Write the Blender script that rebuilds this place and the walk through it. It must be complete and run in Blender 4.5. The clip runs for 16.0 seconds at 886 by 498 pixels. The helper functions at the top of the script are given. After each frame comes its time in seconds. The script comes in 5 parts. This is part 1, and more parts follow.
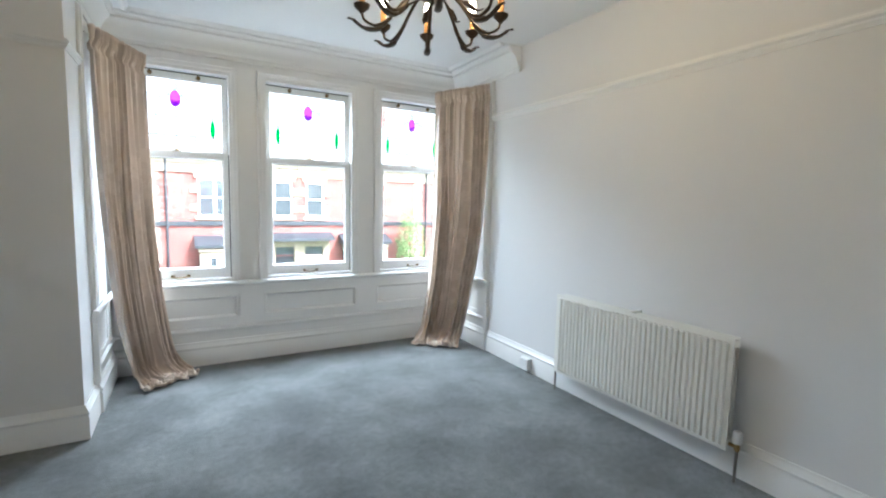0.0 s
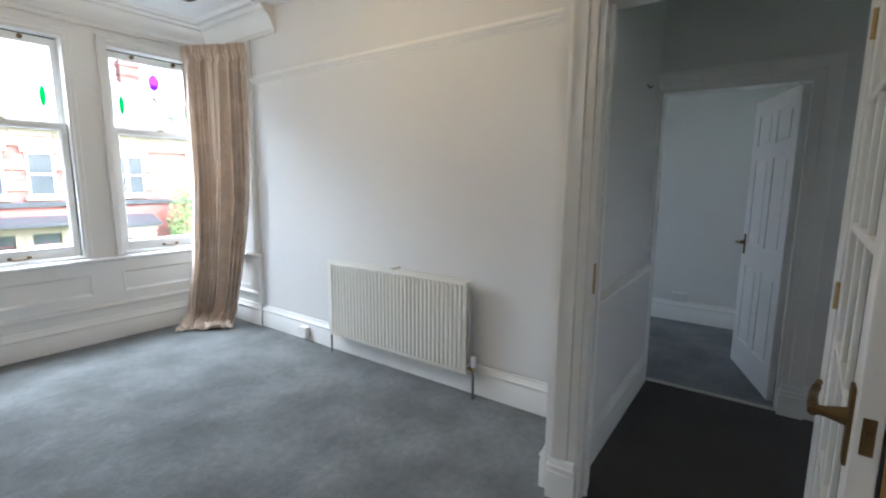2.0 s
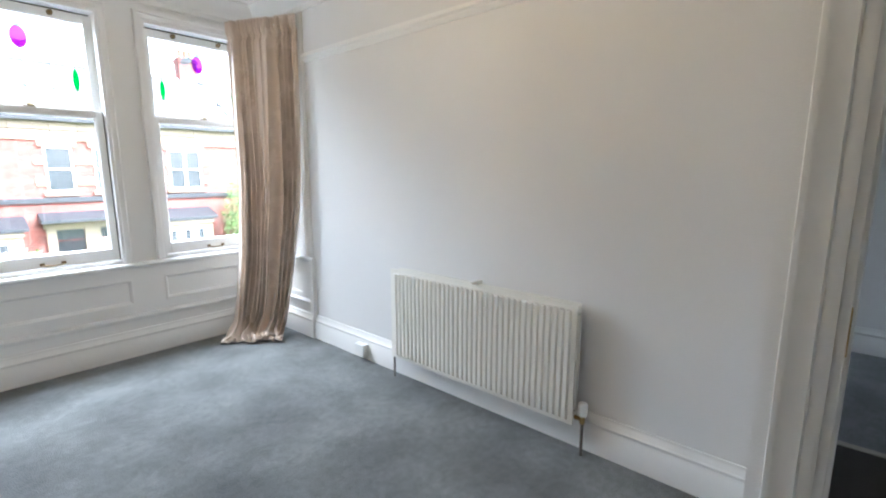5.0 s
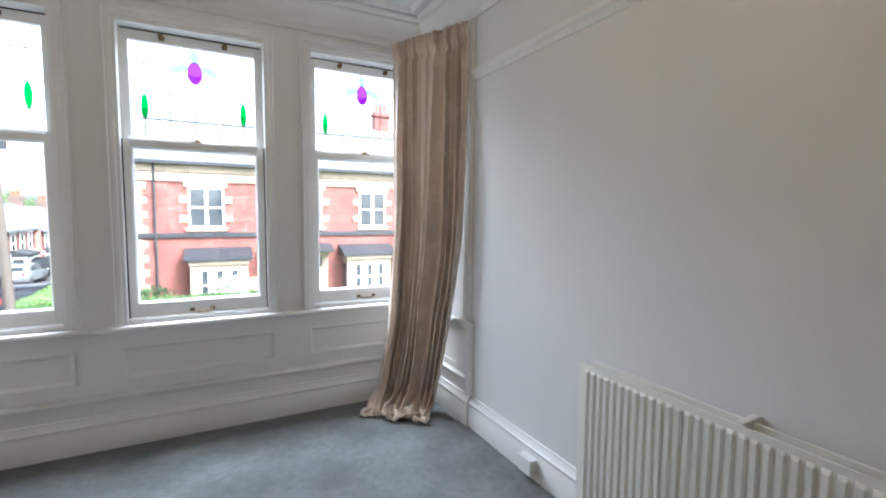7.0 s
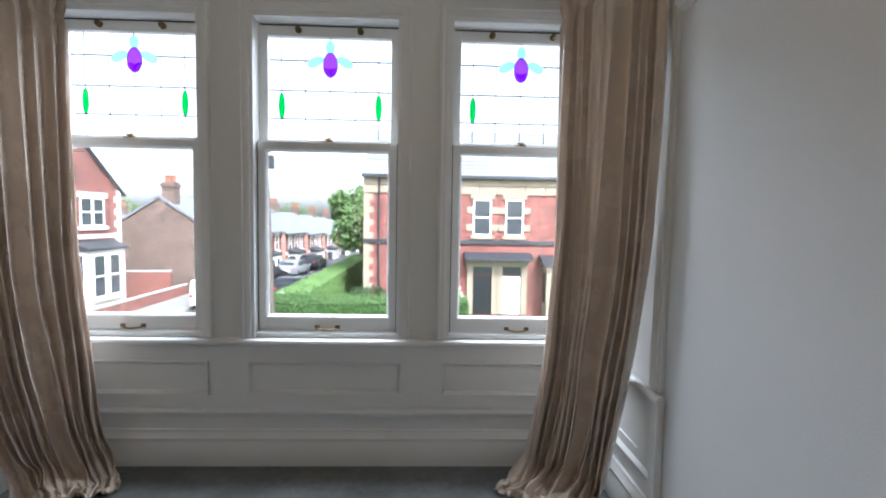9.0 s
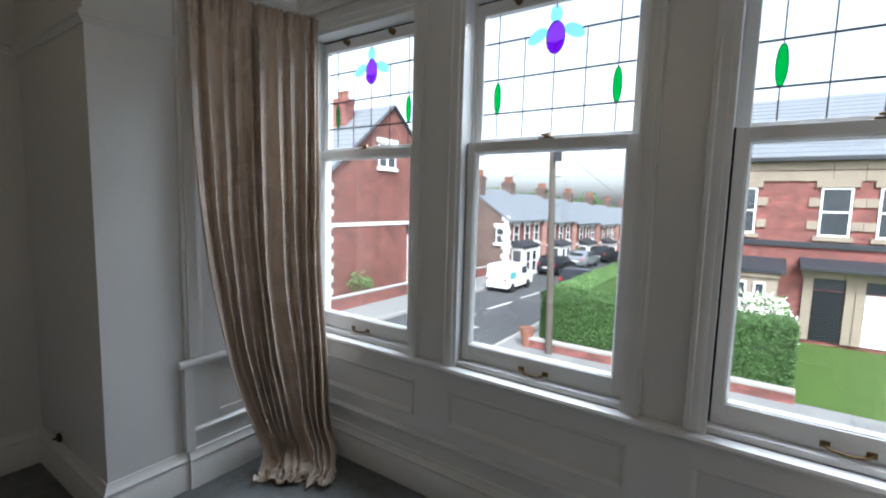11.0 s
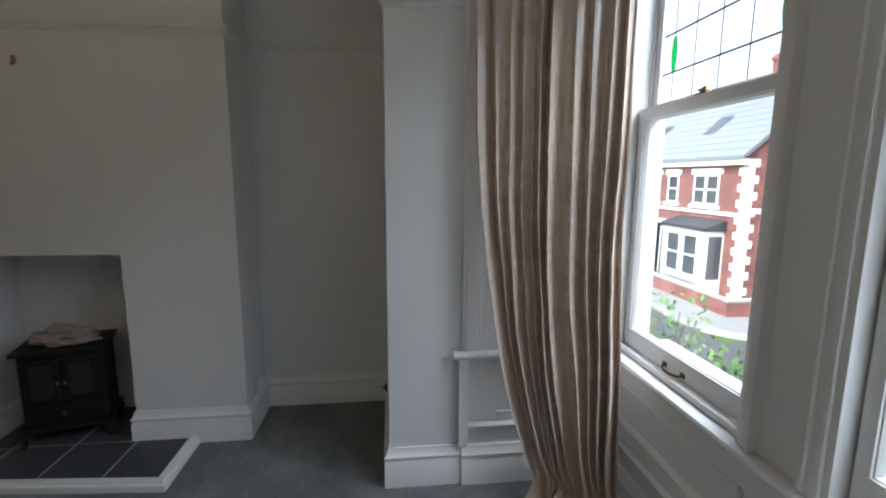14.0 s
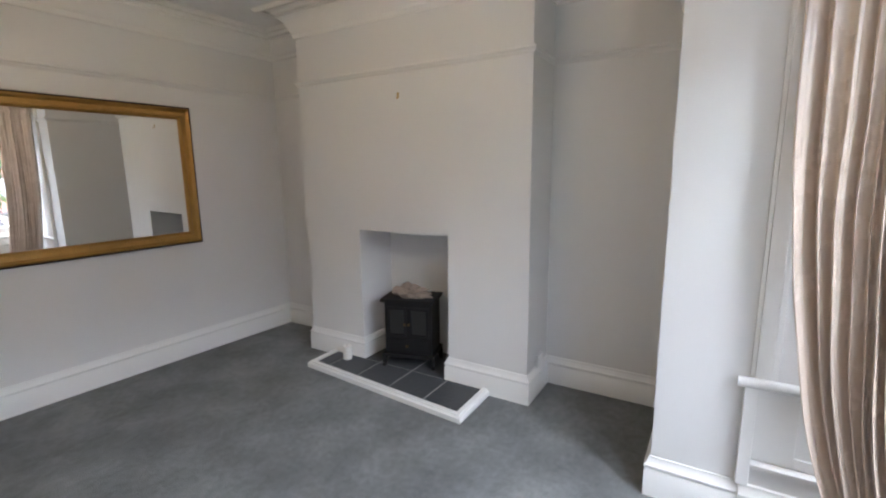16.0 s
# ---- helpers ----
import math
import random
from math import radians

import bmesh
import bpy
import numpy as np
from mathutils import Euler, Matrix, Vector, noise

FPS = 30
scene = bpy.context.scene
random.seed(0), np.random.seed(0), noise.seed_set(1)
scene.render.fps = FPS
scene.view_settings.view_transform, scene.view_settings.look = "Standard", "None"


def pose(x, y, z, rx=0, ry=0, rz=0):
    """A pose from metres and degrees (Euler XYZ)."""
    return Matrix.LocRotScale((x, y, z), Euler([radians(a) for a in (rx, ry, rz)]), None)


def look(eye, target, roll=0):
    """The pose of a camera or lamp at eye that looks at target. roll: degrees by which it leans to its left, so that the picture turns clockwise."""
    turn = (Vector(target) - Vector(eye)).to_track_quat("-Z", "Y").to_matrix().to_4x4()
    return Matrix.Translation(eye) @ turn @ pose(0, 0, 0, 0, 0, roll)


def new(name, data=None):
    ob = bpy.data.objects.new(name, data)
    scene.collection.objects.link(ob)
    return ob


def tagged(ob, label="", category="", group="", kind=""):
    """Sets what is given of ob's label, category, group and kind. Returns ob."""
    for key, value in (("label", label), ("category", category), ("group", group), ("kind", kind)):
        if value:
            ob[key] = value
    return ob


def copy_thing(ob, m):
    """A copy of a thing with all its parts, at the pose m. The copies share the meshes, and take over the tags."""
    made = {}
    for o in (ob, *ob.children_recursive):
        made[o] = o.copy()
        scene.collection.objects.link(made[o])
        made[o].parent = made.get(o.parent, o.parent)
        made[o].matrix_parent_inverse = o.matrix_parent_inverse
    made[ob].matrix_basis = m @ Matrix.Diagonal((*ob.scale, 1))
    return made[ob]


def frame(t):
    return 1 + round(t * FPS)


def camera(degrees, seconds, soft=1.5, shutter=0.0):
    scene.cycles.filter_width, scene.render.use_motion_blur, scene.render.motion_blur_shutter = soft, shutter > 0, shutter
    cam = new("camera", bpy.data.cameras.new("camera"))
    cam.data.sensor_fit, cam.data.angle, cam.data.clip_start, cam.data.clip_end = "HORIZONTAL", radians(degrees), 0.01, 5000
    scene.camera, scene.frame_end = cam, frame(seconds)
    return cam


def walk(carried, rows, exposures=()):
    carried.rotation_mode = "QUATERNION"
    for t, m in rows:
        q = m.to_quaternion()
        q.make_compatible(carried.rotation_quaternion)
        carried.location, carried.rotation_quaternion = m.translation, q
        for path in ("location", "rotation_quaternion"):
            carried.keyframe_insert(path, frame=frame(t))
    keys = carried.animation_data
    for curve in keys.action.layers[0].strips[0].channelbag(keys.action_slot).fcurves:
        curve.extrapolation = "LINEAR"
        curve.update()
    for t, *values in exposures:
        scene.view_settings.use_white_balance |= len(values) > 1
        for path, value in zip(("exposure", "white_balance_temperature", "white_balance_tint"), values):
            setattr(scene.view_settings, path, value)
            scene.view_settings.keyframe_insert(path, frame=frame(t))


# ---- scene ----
cam = camera(88.6, 16.0, soft=2.1)
PATH = [
    (0, (0.032, -0.086, 1.374), (1.009, 1.649, 1.18), 1.3),
    (0.5, (0.034, -0.164, 1.38), (1.265, 1.399, 1.175), 0.9),
    (1, (0.093, -0.245, 1.369), (1.488, 1.172, 1.158), 0.6),
    (1.5, (0.12, -0.288, 1.35), (1.635, 0.996, 1.115), 0.5),
    (2, (0.156, -0.309, 1.337), (1.762, 0.844, 1.039), 0.4),
    (2.5, (0.171, -0.274, 1.329), (1.83, 0.785, 0.971), 0.3),
    (3, (0.181, -0.195, 1.324), (1.86, 0.813, 0.919), 0.5),
    (5.5, (0.636, 0.455, 1.341), (1.997, 1.899, 1.091), -0.2),
    (6, (0.769, 0.662, 1.338), (1.988, 2.241, 1.191), -0.1),
    (6.5, (0.884, 0.831, 1.357), (1.968, 2.504, 1.206), 0.2),
    (7, (1.035, 1.015, 1.348), (1.962, 2.78, 1.188), 0.5),
    (7.5, (1.208, 1.173, 1.331), (1.94, 3.027, 1.167), 0.6),
    (8, (1.335, 1.348, 1.323), (1.869, 3.266, 1.138), 0.8),
    (8.5, (1.442, 1.507, 1.338), (1.782, 3.472, 1.18), 0.7),
    (9, (1.555, 1.664, 1.347), (1.62, 3.658, 1.217), 1.0),
    (11.5, (1.756, 2.485, 1.489), (0.374, 3.913, 1.265), 1.3),
    (12, (1.728, 2.643, 1.483), (0.118, 3.807, 1.252), 1.0),
    (12.5, (1.689, 2.775, 1.479), (-0.085, 3.665, 1.232), 0.6),
    (13, (1.601, 2.912, 1.463), (-0.281, 3.533, 1.188), 0.5),
    (13.5, (1.526, 3.017, 1.46), (-0.408, 3.434, 1.173), 0.2),
    (14, (1.485, 3.08, 1.46), (-0.478, 3.307, 1.15), 0.3),
    (14.5, (1.479, 3.17, 1.46), (-0.494, 3.063, 1.15), -0.2),
    (15, (1.501, 3.215, 1.476), (-0.392, 2.656, 1.155), -0.7),
    (15.5, (1.535, 3.23, 1.479), (-0.245, 2.385, 1.134), -0.7),
    (16, (1.603, 3.234, 1.509), (-0.08, 2.212, 1.16), -0.7),
]
EXPOSURES = [(0, 3.64, 5580, 4), (1, 3.5, 5660, 6), (2, 3.72, 5700, 7), (3, 4.04, 5750, 8), (5.5, 3.61, 5750, 8), (7, 3.07, 5800, 9), (7.5, 2.97, 5800, 9), (9, 2.44, 5850, 9), (11.5, 1.77, 5850, 8), (13, 1.83, 5850, 8), (14.5, 2.34, 5850, 8), (15, 2.86, 5880, 10), (16, 3.58, 5980, 13)]
walk(cam, [(t, look(eye, target, roll)) for t, eye, target, roll in PATH], EXPOSURES)


# ---- light ----
SUN_EL = 48
world = bpy.data.worlds.new("world")
scene.world = world
world.use_nodes = True
wn, wl = world.node_tree.nodes, world.node_tree.links
sky = wn.new("ShaderNodeTexSky")
sky.sky_type, sky.sun_disc = "NISHITA", False
sky.sun_elevation, sky.sun_rotation = radians(SUN_EL), radians(145)
sky.air_density, sky.dust_density, sky.ozone_density = 1.0, 4.0, 1.0
pale = wn.new("ShaderNodeHueSaturation")
pale.inputs["Saturation"].default_value = 0.35
wl.new(sky.outputs[0], pale.inputs["Color"])
wl.new(pale.outputs[0], wn["Background"].inputs[0])
wn["Background"].inputs[1].default_value = 0.15
sun = new("sun", bpy.data.lights.new("sun", "SUN"))
sun.data.energy, sun.data.angle, sun.data.color = 1.15, radians(12), (1, 0.985, 0.96)
sun.matrix_basis = look((0, 0, 30), (-30 / math.tan(radians(SUN_EL)) * math.sin(radians(35)), 30 / math.tan(radians(SUN_EL)) * math.cos(radians(35)), 0))

# added area lamps outside, standing in for sky light through the three window heads
for c in (-0.03, 1.01, 2.05):
    lamp = new("window_sky", bpy.data.lights.new("window_sky", "AREA"))
    lamp.data.shape, lamp.data.size, lamp.data.size_y = "RECTANGLE", 1.03, 1.7
    lamp.data.energy, lamp.data.color = 26, (0.93, 0.97, 1.0)
    lamp.matrix_basis = look((c, 5.35, 3.5), (c, 2.9, 0.5))

# ---- materials ----
def shader(name, color, rough=0.5, metal=0.0, var=0.06, scale=6.0, bump=0.0, bump_scale=60.0, fine=0.0, spec=0.5, sheen=0.0, each=0.0, patch=False):
    """Base colour varied at two scales, grain as bump; each: how far pieces differ from one another."""
    m = bpy.data.materials.new(name)
    m.use_nodes = True
    n, l = m.node_tree.nodes, m.node_tree.links
    b = n["Principled BSDF"]
    co = n.new("ShaderNodeTexCoord")
    big = n.new("ShaderNodeTexNoise")
    big.inputs["Scale"].default_value, big.inputs["Detail"].default_value = scale, 8
    big.inputs["Roughness"].default_value = 0.62
    small = n.new("ShaderNodeTexNoise")
    small.inputs["Scale"].default_value, small.inputs["Detail"].default_value = bump_scale, 3
    for t in (big, small):
        l.new(co.outputs["Object"], t.inputs["Vector"])
    mix = n.new("ShaderNodeMix")
    mix.data_type = "RGBA"
    mix.inputs[6].default_value = (*[max(0, c * (1 - var)) for c in color], 1)
    mix.inputs[7].default_value = (*[min(1, c * (1 + var)) for c in color], 1)
    if patch:
        cut = n.new("ShaderNodeMapRange")
        cut.inputs[1].default_value, cut.inputs[2].default_value = 0.3, 0.7
        l.new(big.outputs["Fac"], cut.inputs[0])
        l.new(cut.outputs[0], mix.inputs[0])
    else:
        l.new(big.outputs["Fac"], mix.inputs[0])
    out = mix.outputs[2]
    if fine or each:
        hsv = n.new("ShaderNodeHueSaturation")
        val = n.new("ShaderNodeMath")
        val.operation = "MULTIPLY_ADD"
        val.inputs[1].default_value, val.inputs[2].default_value = fine * 2, 1 - fine
        l.new(small.outputs["Fac"], val.inputs[0])
        src = val.outputs[0]
        if each:
            info = n.new("ShaderNodeObjectInfo")
            more = n.new("ShaderNodeMath")
            more.operation = "MULTIPLY_ADD"
            more.inputs[1].default_value = each
            l.new(info.outputs["Random"], more.inputs[0])
            l.new(src, more.inputs[2])
            src = more.outputs[0]
        l.new(src, hsv.inputs["Value"])
        l.new(out, hsv.inputs["Color"])
        out = hsv.outputs[0]
    l.new(out, b.inputs["Base Color"])
    rr = n.new("ShaderNodeMapRange")
    rr.inputs[3].default_value, rr.inputs[4].default_value = max(0.02, rough - 0.06), min(1, rough + 0.06)
    l.new(big.outputs["Fac"], rr.inputs[0])
    l.new(rr.outputs[0], b.inputs["Roughness"])
    b.inputs["Metallic"].default_value, b.inputs["Specular IOR Level"].default_value = metal, spec
    if sheen:
        b.inputs["Sheen Weight"].default_value, b.inputs["Sheen Roughness"].default_value = sheen, 0.4
    if bump:
        bp = n.new("ShaderNodeBump")
        bp.inputs["Strength"].default_value, bp.inputs["Distance"].default_value = bump, 0.01
        l.new(small.outputs["Fac"], bp.inputs["Height"])
        l.new(bp.outputs[0], b.inputs["Normal"])
    return m


def glass(name, tint, gloss=0.06, rough=0.0):
    """A thin pane: what it lets through, tinted, and a little gloss."""
    m = bpy.data.materials.new(name)
    m.use_nodes = True
    n, l = m.node_tree.nodes, m.node_tree.links
    n.remove(n["Principled BSDF"])
    clear, shine, mix = n.new("ShaderNodeBsdfTransparent"), n.new("ShaderNodeBsdfGlossy"), n.new("ShaderNodeMixShader")
    clear.inputs[0].default_value = (*tint, 1)
    shine.inputs["Roughness"].default_value = rough
    mix.inputs[0].default_value = gloss
    l.new(clear.outputs[0], mix.inputs[1])
    l.new(shine.outputs[0], mix.inputs[2])
    l.new(mix.outputs[0], n["Material Output"].inputs[0])
    return m


def brick_shader(name, color, mortar, course=0.075, var=0.35):
    m = shader(name, color, 0.85, var=0.15, scale=1.2, bump=0.4, bump_scale=40)
    n, l = m.node_tree.nodes, m.node_tree.links
    co, sep, add, comb = n.new("ShaderNodeTexCoord"), n.new("ShaderNodeSeparateXYZ"), n.new("ShaderNodeMath"), n.new("ShaderNodeCombineXYZ")
    l.new(co.outputs["Object"], sep.inputs[0])
    l.new(sep.outputs[0], add.inputs[0])
    l.new(sep.outputs[1], add.inputs[1])
    l.new(add.outputs[0], comb.inputs[0])
    l.new(sep.outputs[2], comb.inputs[1])
    t = n.new("ShaderNodeTexBrick")
    t.inputs["Scale"].default_value = 1.0
    t.inputs["Brick Width"].default_value, t.inputs["Row Height"].default_value = course * 3, course
    t.inputs["Mortar Size"].default_value = 0.006
    t.inputs["Color1"].default_value = (*[c * (1 - var) for c in color], 1)
    t.inputs["Color2"].default_value = (*[min(1, c * (1 + var)) for c in color], 1)
    t.inputs["Mortar"].default_value = (*mortar, 1)
    l.new(comb.outputs[0], t.inputs["Vector"])
    blot = n.new("ShaderNodeTexNoise")
    blot.inputs["Scale"].default_value, blot.inputs["Detail"].default_value = 1.7, 7
    blot.inputs["Roughness"].default_value = 0.7
    l.new(co.outputs["Object"], blot.inputs["Vector"])
    tone, hsv = n.new("ShaderNodeMapRange"), n.new("ShaderNodeHueSaturation")
    tone.inputs[1].default_value, tone.inputs[2].default_value = 0.3, 0.7
    tone.inputs[3].default_value, tone.inputs[4].default_value = 0.62, 1.38
    l.new(blot.outputs["Fac"], tone.inputs[0])
    l.new(tone.outputs[0], hsv.inputs["Value"])
    l.new(t.outputs["Color"], hsv.inputs["Color"])
    l.new(hsv.outputs[0], n["Principled BSDF"].inputs["Base Color"])
    return m


WALL = shader("wall_paint", (0.72, 0.718, 0.716), 0.75, var=0.03, scale=1.5, bump=0.12, bump_scale=180, fine=0.015, spec=0.25)
CEIL = shader("ceiling_paint", (0.80, 0.80, 0.795), 0.8, var=0.02, scale=2, bump=0.08, bump_scale=120, spec=0.2)
TRIM = shader("white_gloss_paint", (0.79, 0.79, 0.78), 0.32, var=0.03, scale=3, bump=0.05, bump_scale=35, fine=0.01)
CORNICE = shader("plaster_cornice", (0.78, 0.775, 0.76), 0.7, var=0.03, scale=4, bump=0.1, bump_scale=70, spec=0.25)
CARPET = shader("grey_carpet", (0.178, 0.188, 0.193), 0.95, var=0.17, scale=24.0, bump=1.0, bump_scale=150, fine=0.5, spec=0.1, sheen=0.15, patch=True)
# a few old brown marks and trodden, flattened pile
cn, cl = CARPET.node_tree.nodes, CARPET.node_tree.links
co = cn.new("ShaderNodeTexCoord")
spot, tread = cn.new("ShaderNodeTexNoise"), cn.new("ShaderNodeTexNoise")
spot.inputs["Scale"].default_value, spot.inputs["Detail"].default_value = 4.2, 4
tread.inputs["Scale"].default_value, tread.inputs["Detail"].default_value = 2.6, 7
cut, soft_cut = cn.new("ShaderNodeMapRange"), cn.new("ShaderNodeMapRange")
cut.inputs[1].default_value, cut.inputs[2].default_value, cut.inputs[4].default_value = 0.71, 0.76, 0.45
soft_cut.inputs[1].default_value, soft_cut.inputs[2].default_value = 0.35, 0.65
soft_cut.inputs[3].default_value, soft_cut.inputs[4].default_value = 0.77, 1.25
brown, press = cn.new("ShaderNodeMix"), cn.new("ShaderNodeHueSaturation")
brown.data_type = "RGBA"
brown.inputs[7].default_value = (0.12, 0.085, 0.06, 1)
base_in = cn["Principled BSDF"].inputs["Base Color"]
was = base_in.links[0].from_socket
for k in (spot, tread):
    cl.new(co.outputs["Object"], k.inputs["Vector"])
cl.new(spot.outputs["Fac"], cut.inputs[0])
cl.new(tread.outputs["Fac"], soft_cut.inputs[0])
cl.new(was, brown.inputs[6])
cl.new(cut.outputs[0], brown.inputs[0])
cl.new(brown.outputs[2], press.inputs["Color"])
cl.new(soft_cut.outputs[0], press.inputs["Value"])
cl.new(press.outputs[0], base_in)
HALLCARPET = shader("dark_hall_carpet", (0.115, 0.108, 0.106), 0.95, var=0.2, scale=3, bump=1.0, bump_scale=420, fine=0.25, spec=0.1)
SATIN = shader("taupe_satin", (0.70, 0.585, 0.49), 0.27, var=0.03, scale=5, bump=0.03, bump_scale=320, fine=0.02, spec=0.75, sheen=0.25)
sn, sl = SATIN.node_tree.nodes, SATIN.node_tree.links
seep, weave = sn.new("ShaderNodeBsdfTranslucent"), sn.new("ShaderNodeMixShader")
seep.inputs[0].default_value = (0.70, 0.57, 0.47, 1)
weave.inputs[0].default_value = 0.12
sl.new(sn["Principled BSDF"].outputs[0], weave.inputs[1])
sl.new(seep.outputs[0], weave.inputs[2])
sl.new(weave.outputs[0], sn["Material Output"].inputs[0])
ENAMEL = shader("cream_enamel", (0.77, 0.76, 0.71), 0.3, var=0.02, scale=3, bump=0.02, bump_scale=50)
PLASTIC = shader("white_plastic", (0.78, 0.78, 0.77), 0.35, var=0.02, scale=10)
BLACKPLASTIC = shader("black_plastic", (0.02, 0.02, 0.02), 0.4, var=0.1, scale=10)
OLDBRASS = shader("antique_brass", (0.17, 0.115, 0.055), 0.4, 0.9, var=0.3, scale=25, bump=0.08, bump_scale=90)
BRASS = shader("brass", (0.45, 0.32, 0.15), 0.32, 1.0, var=0.12, scale=20, bump=0.05, bump_scale=120)
COPPER = shader("dull_pipe", (0.22, 0.2, 0.18), 0.4, 0.8, var=0.2, scale=20)
IRON = shader("black_cast_iron", (0.011, 0.011, 0.012), 0.55, var=0.3, scale=8, bump=0.2, bump_scale=90, fine=0.1, spec=0.25)
BRONZE = shader("dark_bronze", (0.05, 0.035, 0.025), 0.42, 0.6, var=0.5, scale=25, bump=0.2, bump_scale=60)
GILT = shader("antique_gilt", (0.43, 0.25, 0.075), 0.36, 0.85, var=0.25, scale=9, bump=0.15, bump_scale=60, fine=0.08)
CANDLE = shader("amber_candle_tube", (0.55, 0.27, 0.08), 0.5, var=0.2, scale=20)
WAX = shader("white_wax", (0.8, 0.79, 0.75), 0.5, var=0.03, scale=20)
SLATE = shader("slate_tile", (0.055, 0.06, 0.068), 0.5, var=0.3, scale=6, bump=0.3, bump_scale=45, fine=0.12, each=0.12)
GROUT = shader("pale_grout", (0.42, 0.42, 0.41), 0.9, var=0.1, scale=20)
CLOTH = shader("crumpled_cloth", (0.36, 0.3, 0.26), 0.9, var=0.3, scale=14, bump=0.5, bump_scale=120, fine=0.1, spec=0.1)
LEAD = shader("lead_came", (0.012, 0.012, 0.013), 0.6, 0.0, var=0.2, scale=30)
STEEL = shader("threshold_strip", (0.45, 0.42, 0.36), 0.35, 0.9, var=0.1, scale=20)
PANE = glass("window_glass", (0.97, 0.98, 0.98), 0.05)
REED = glass("reeded_glass", (0.72, 0.8, 0.8), 0.25, 0.25)
VIOLET = glass("violet_glass", (0.5, 0.2, 0.9), 0.06)
MAGENTA = glass("magenta_glass", (0.85, 0.3, 0.88), 0.06)
GREEN = glass("green_glass", (0.03, 0.6, 0.2), 0.06)
ICE = glass("pale_blue_glass", (0.55, 0.84, 0.93), 0.06)
SILVER = shader("mirror_silver", (0.86, 0.87, 0.86), 0.02, 1.0, var=0.0)
for k in SILVER.node_tree.nodes:
    if k.type == "MAP_RANGE":
        k.inputs[3].default_value, k.inputs[4].default_value = 0.0, 0.015
BULB = bpy.data.materials.new("lit_bulb")
BULB.use_nodes = True
BULB.node_tree.nodes["Principled BSDF"].inputs["Emission Color"].default_value = (1, 0.72, 0.4, 1)
BULB.node_tree.nodes["Principled BSDF"].inputs["Emission Strength"].default_value = 13.0

# ---- building blocks ----
INV = {}


def finish(name, bm, material, smooth=False):
    bmesh.ops.recalc_face_normals(bm, faces=bm.faces)
    me = bpy.data.meshes.new(name)
    bm.to_mesh(me)
    bm.free()
    me.materials.append(material)
    if smooth:
        me.polygons.foreach_set("use_smooth", [True] * len(me.polygons))
        me.set_sharp_from_angle(angle=radians(38))
    return new(name, me)


def structure(name, bm, material, label="", smooth=False):
    return tagged(finish(name, bm, material, smooth), label=label, kind="structure")


def thing(name, m, label="", category="", group="", kind="", local=False):
    """An Empty at the thing's base. Its parts are given in world places, or, with local, in the thing's own."""
    ob = new(name)
    ob.empty_display_size = 0.1
    ob.matrix_basis = m
    INV[ob.name] = Matrix() if local else m.inverted()
    return tagged(ob, label, category, group, kind)


def part(name, bm, material, parent, label="", smooth=False):
    bm.transform(INV[parent.name])
    ob = finish(name, bm, material, smooth)
    ob.parent = parent
    INV[ob.name] = INV[parent.name]
    return tagged(ob, label)


def box(x0, x1, y0, y1, z0, z1, bevel=0.0, bm=None):
    own = bmesh.new()
    v = [own.verts.new((x, y, z)) for x in (x0, x1) for y in (y0, y1) for z in (z0, z1)]
    for f in ((0, 1, 3, 2), (4, 6, 7, 5), (0, 4, 5, 1), (2, 3, 7, 6), (0, 2, 6, 4), (1, 5, 7, 3)):
        own.faces.new([v[i] for i in f])
    if bevel:
        bmesh.ops.recalc_face_normals(own, faces=own.faces)
        bmesh.ops.bevel(own, geom=own.edges[:], offset=bevel, segments=2, affect="EDGES", profile=0.6)
    if bm is None:
        return own
    return join(bm, own)


def join(bm, other):
    me = bpy.data.meshes.new("tmp")
    other.to_mesh(me)
    other.free()
    bm.from_mesh(me)
    bpy.data.meshes.remove(me)
    return bm


def sweep(path, profile, closed=False, m=None):
    """A closed profile of (inward, up) drawn along a plan line, the room on the line's left, with mitred corners."""
    bm = bmesh.new()
    pts = [Vector(p) for p in path]
    n = len(pts)
    rings = []
    for i, p in enumerate(pts):
        a = pts[i - 1] if (i or closed) else None
        b = pts[(i + 1) % n] if (i < n - 1 or closed) else None
        da = (p - a).normalized() if a is not None else (b - p).normalized()
        db = (b - p).normalized() if b is not None else da
        na, nb = Vector((-da.y, da.x)), Vector((-db.y, db.x))
        mid = (na + nb)
        k = mid / max(0.2, mid.dot(na)) if mid.length > 1e-6 else na
        rings.append([bm.verts.new((p.x + k.x * d, p.y + k.y * d, h)) for d, h in profile])
    q = len(profile)
    for i in range(n if closed else n - 1):
        r, s2 = rings[i], rings[(i + 1) % n]
        for j in range(q):
            bm.faces.new((r[j], r[(j + 1) % q], s2[(j + 1) % q], s2[j]))
    if not closed:
        bm.faces.new(rings[0])
        bm.faces.new(rings[-1][::-1])
    if m is not None:
        bm.transform(m)
    return bm


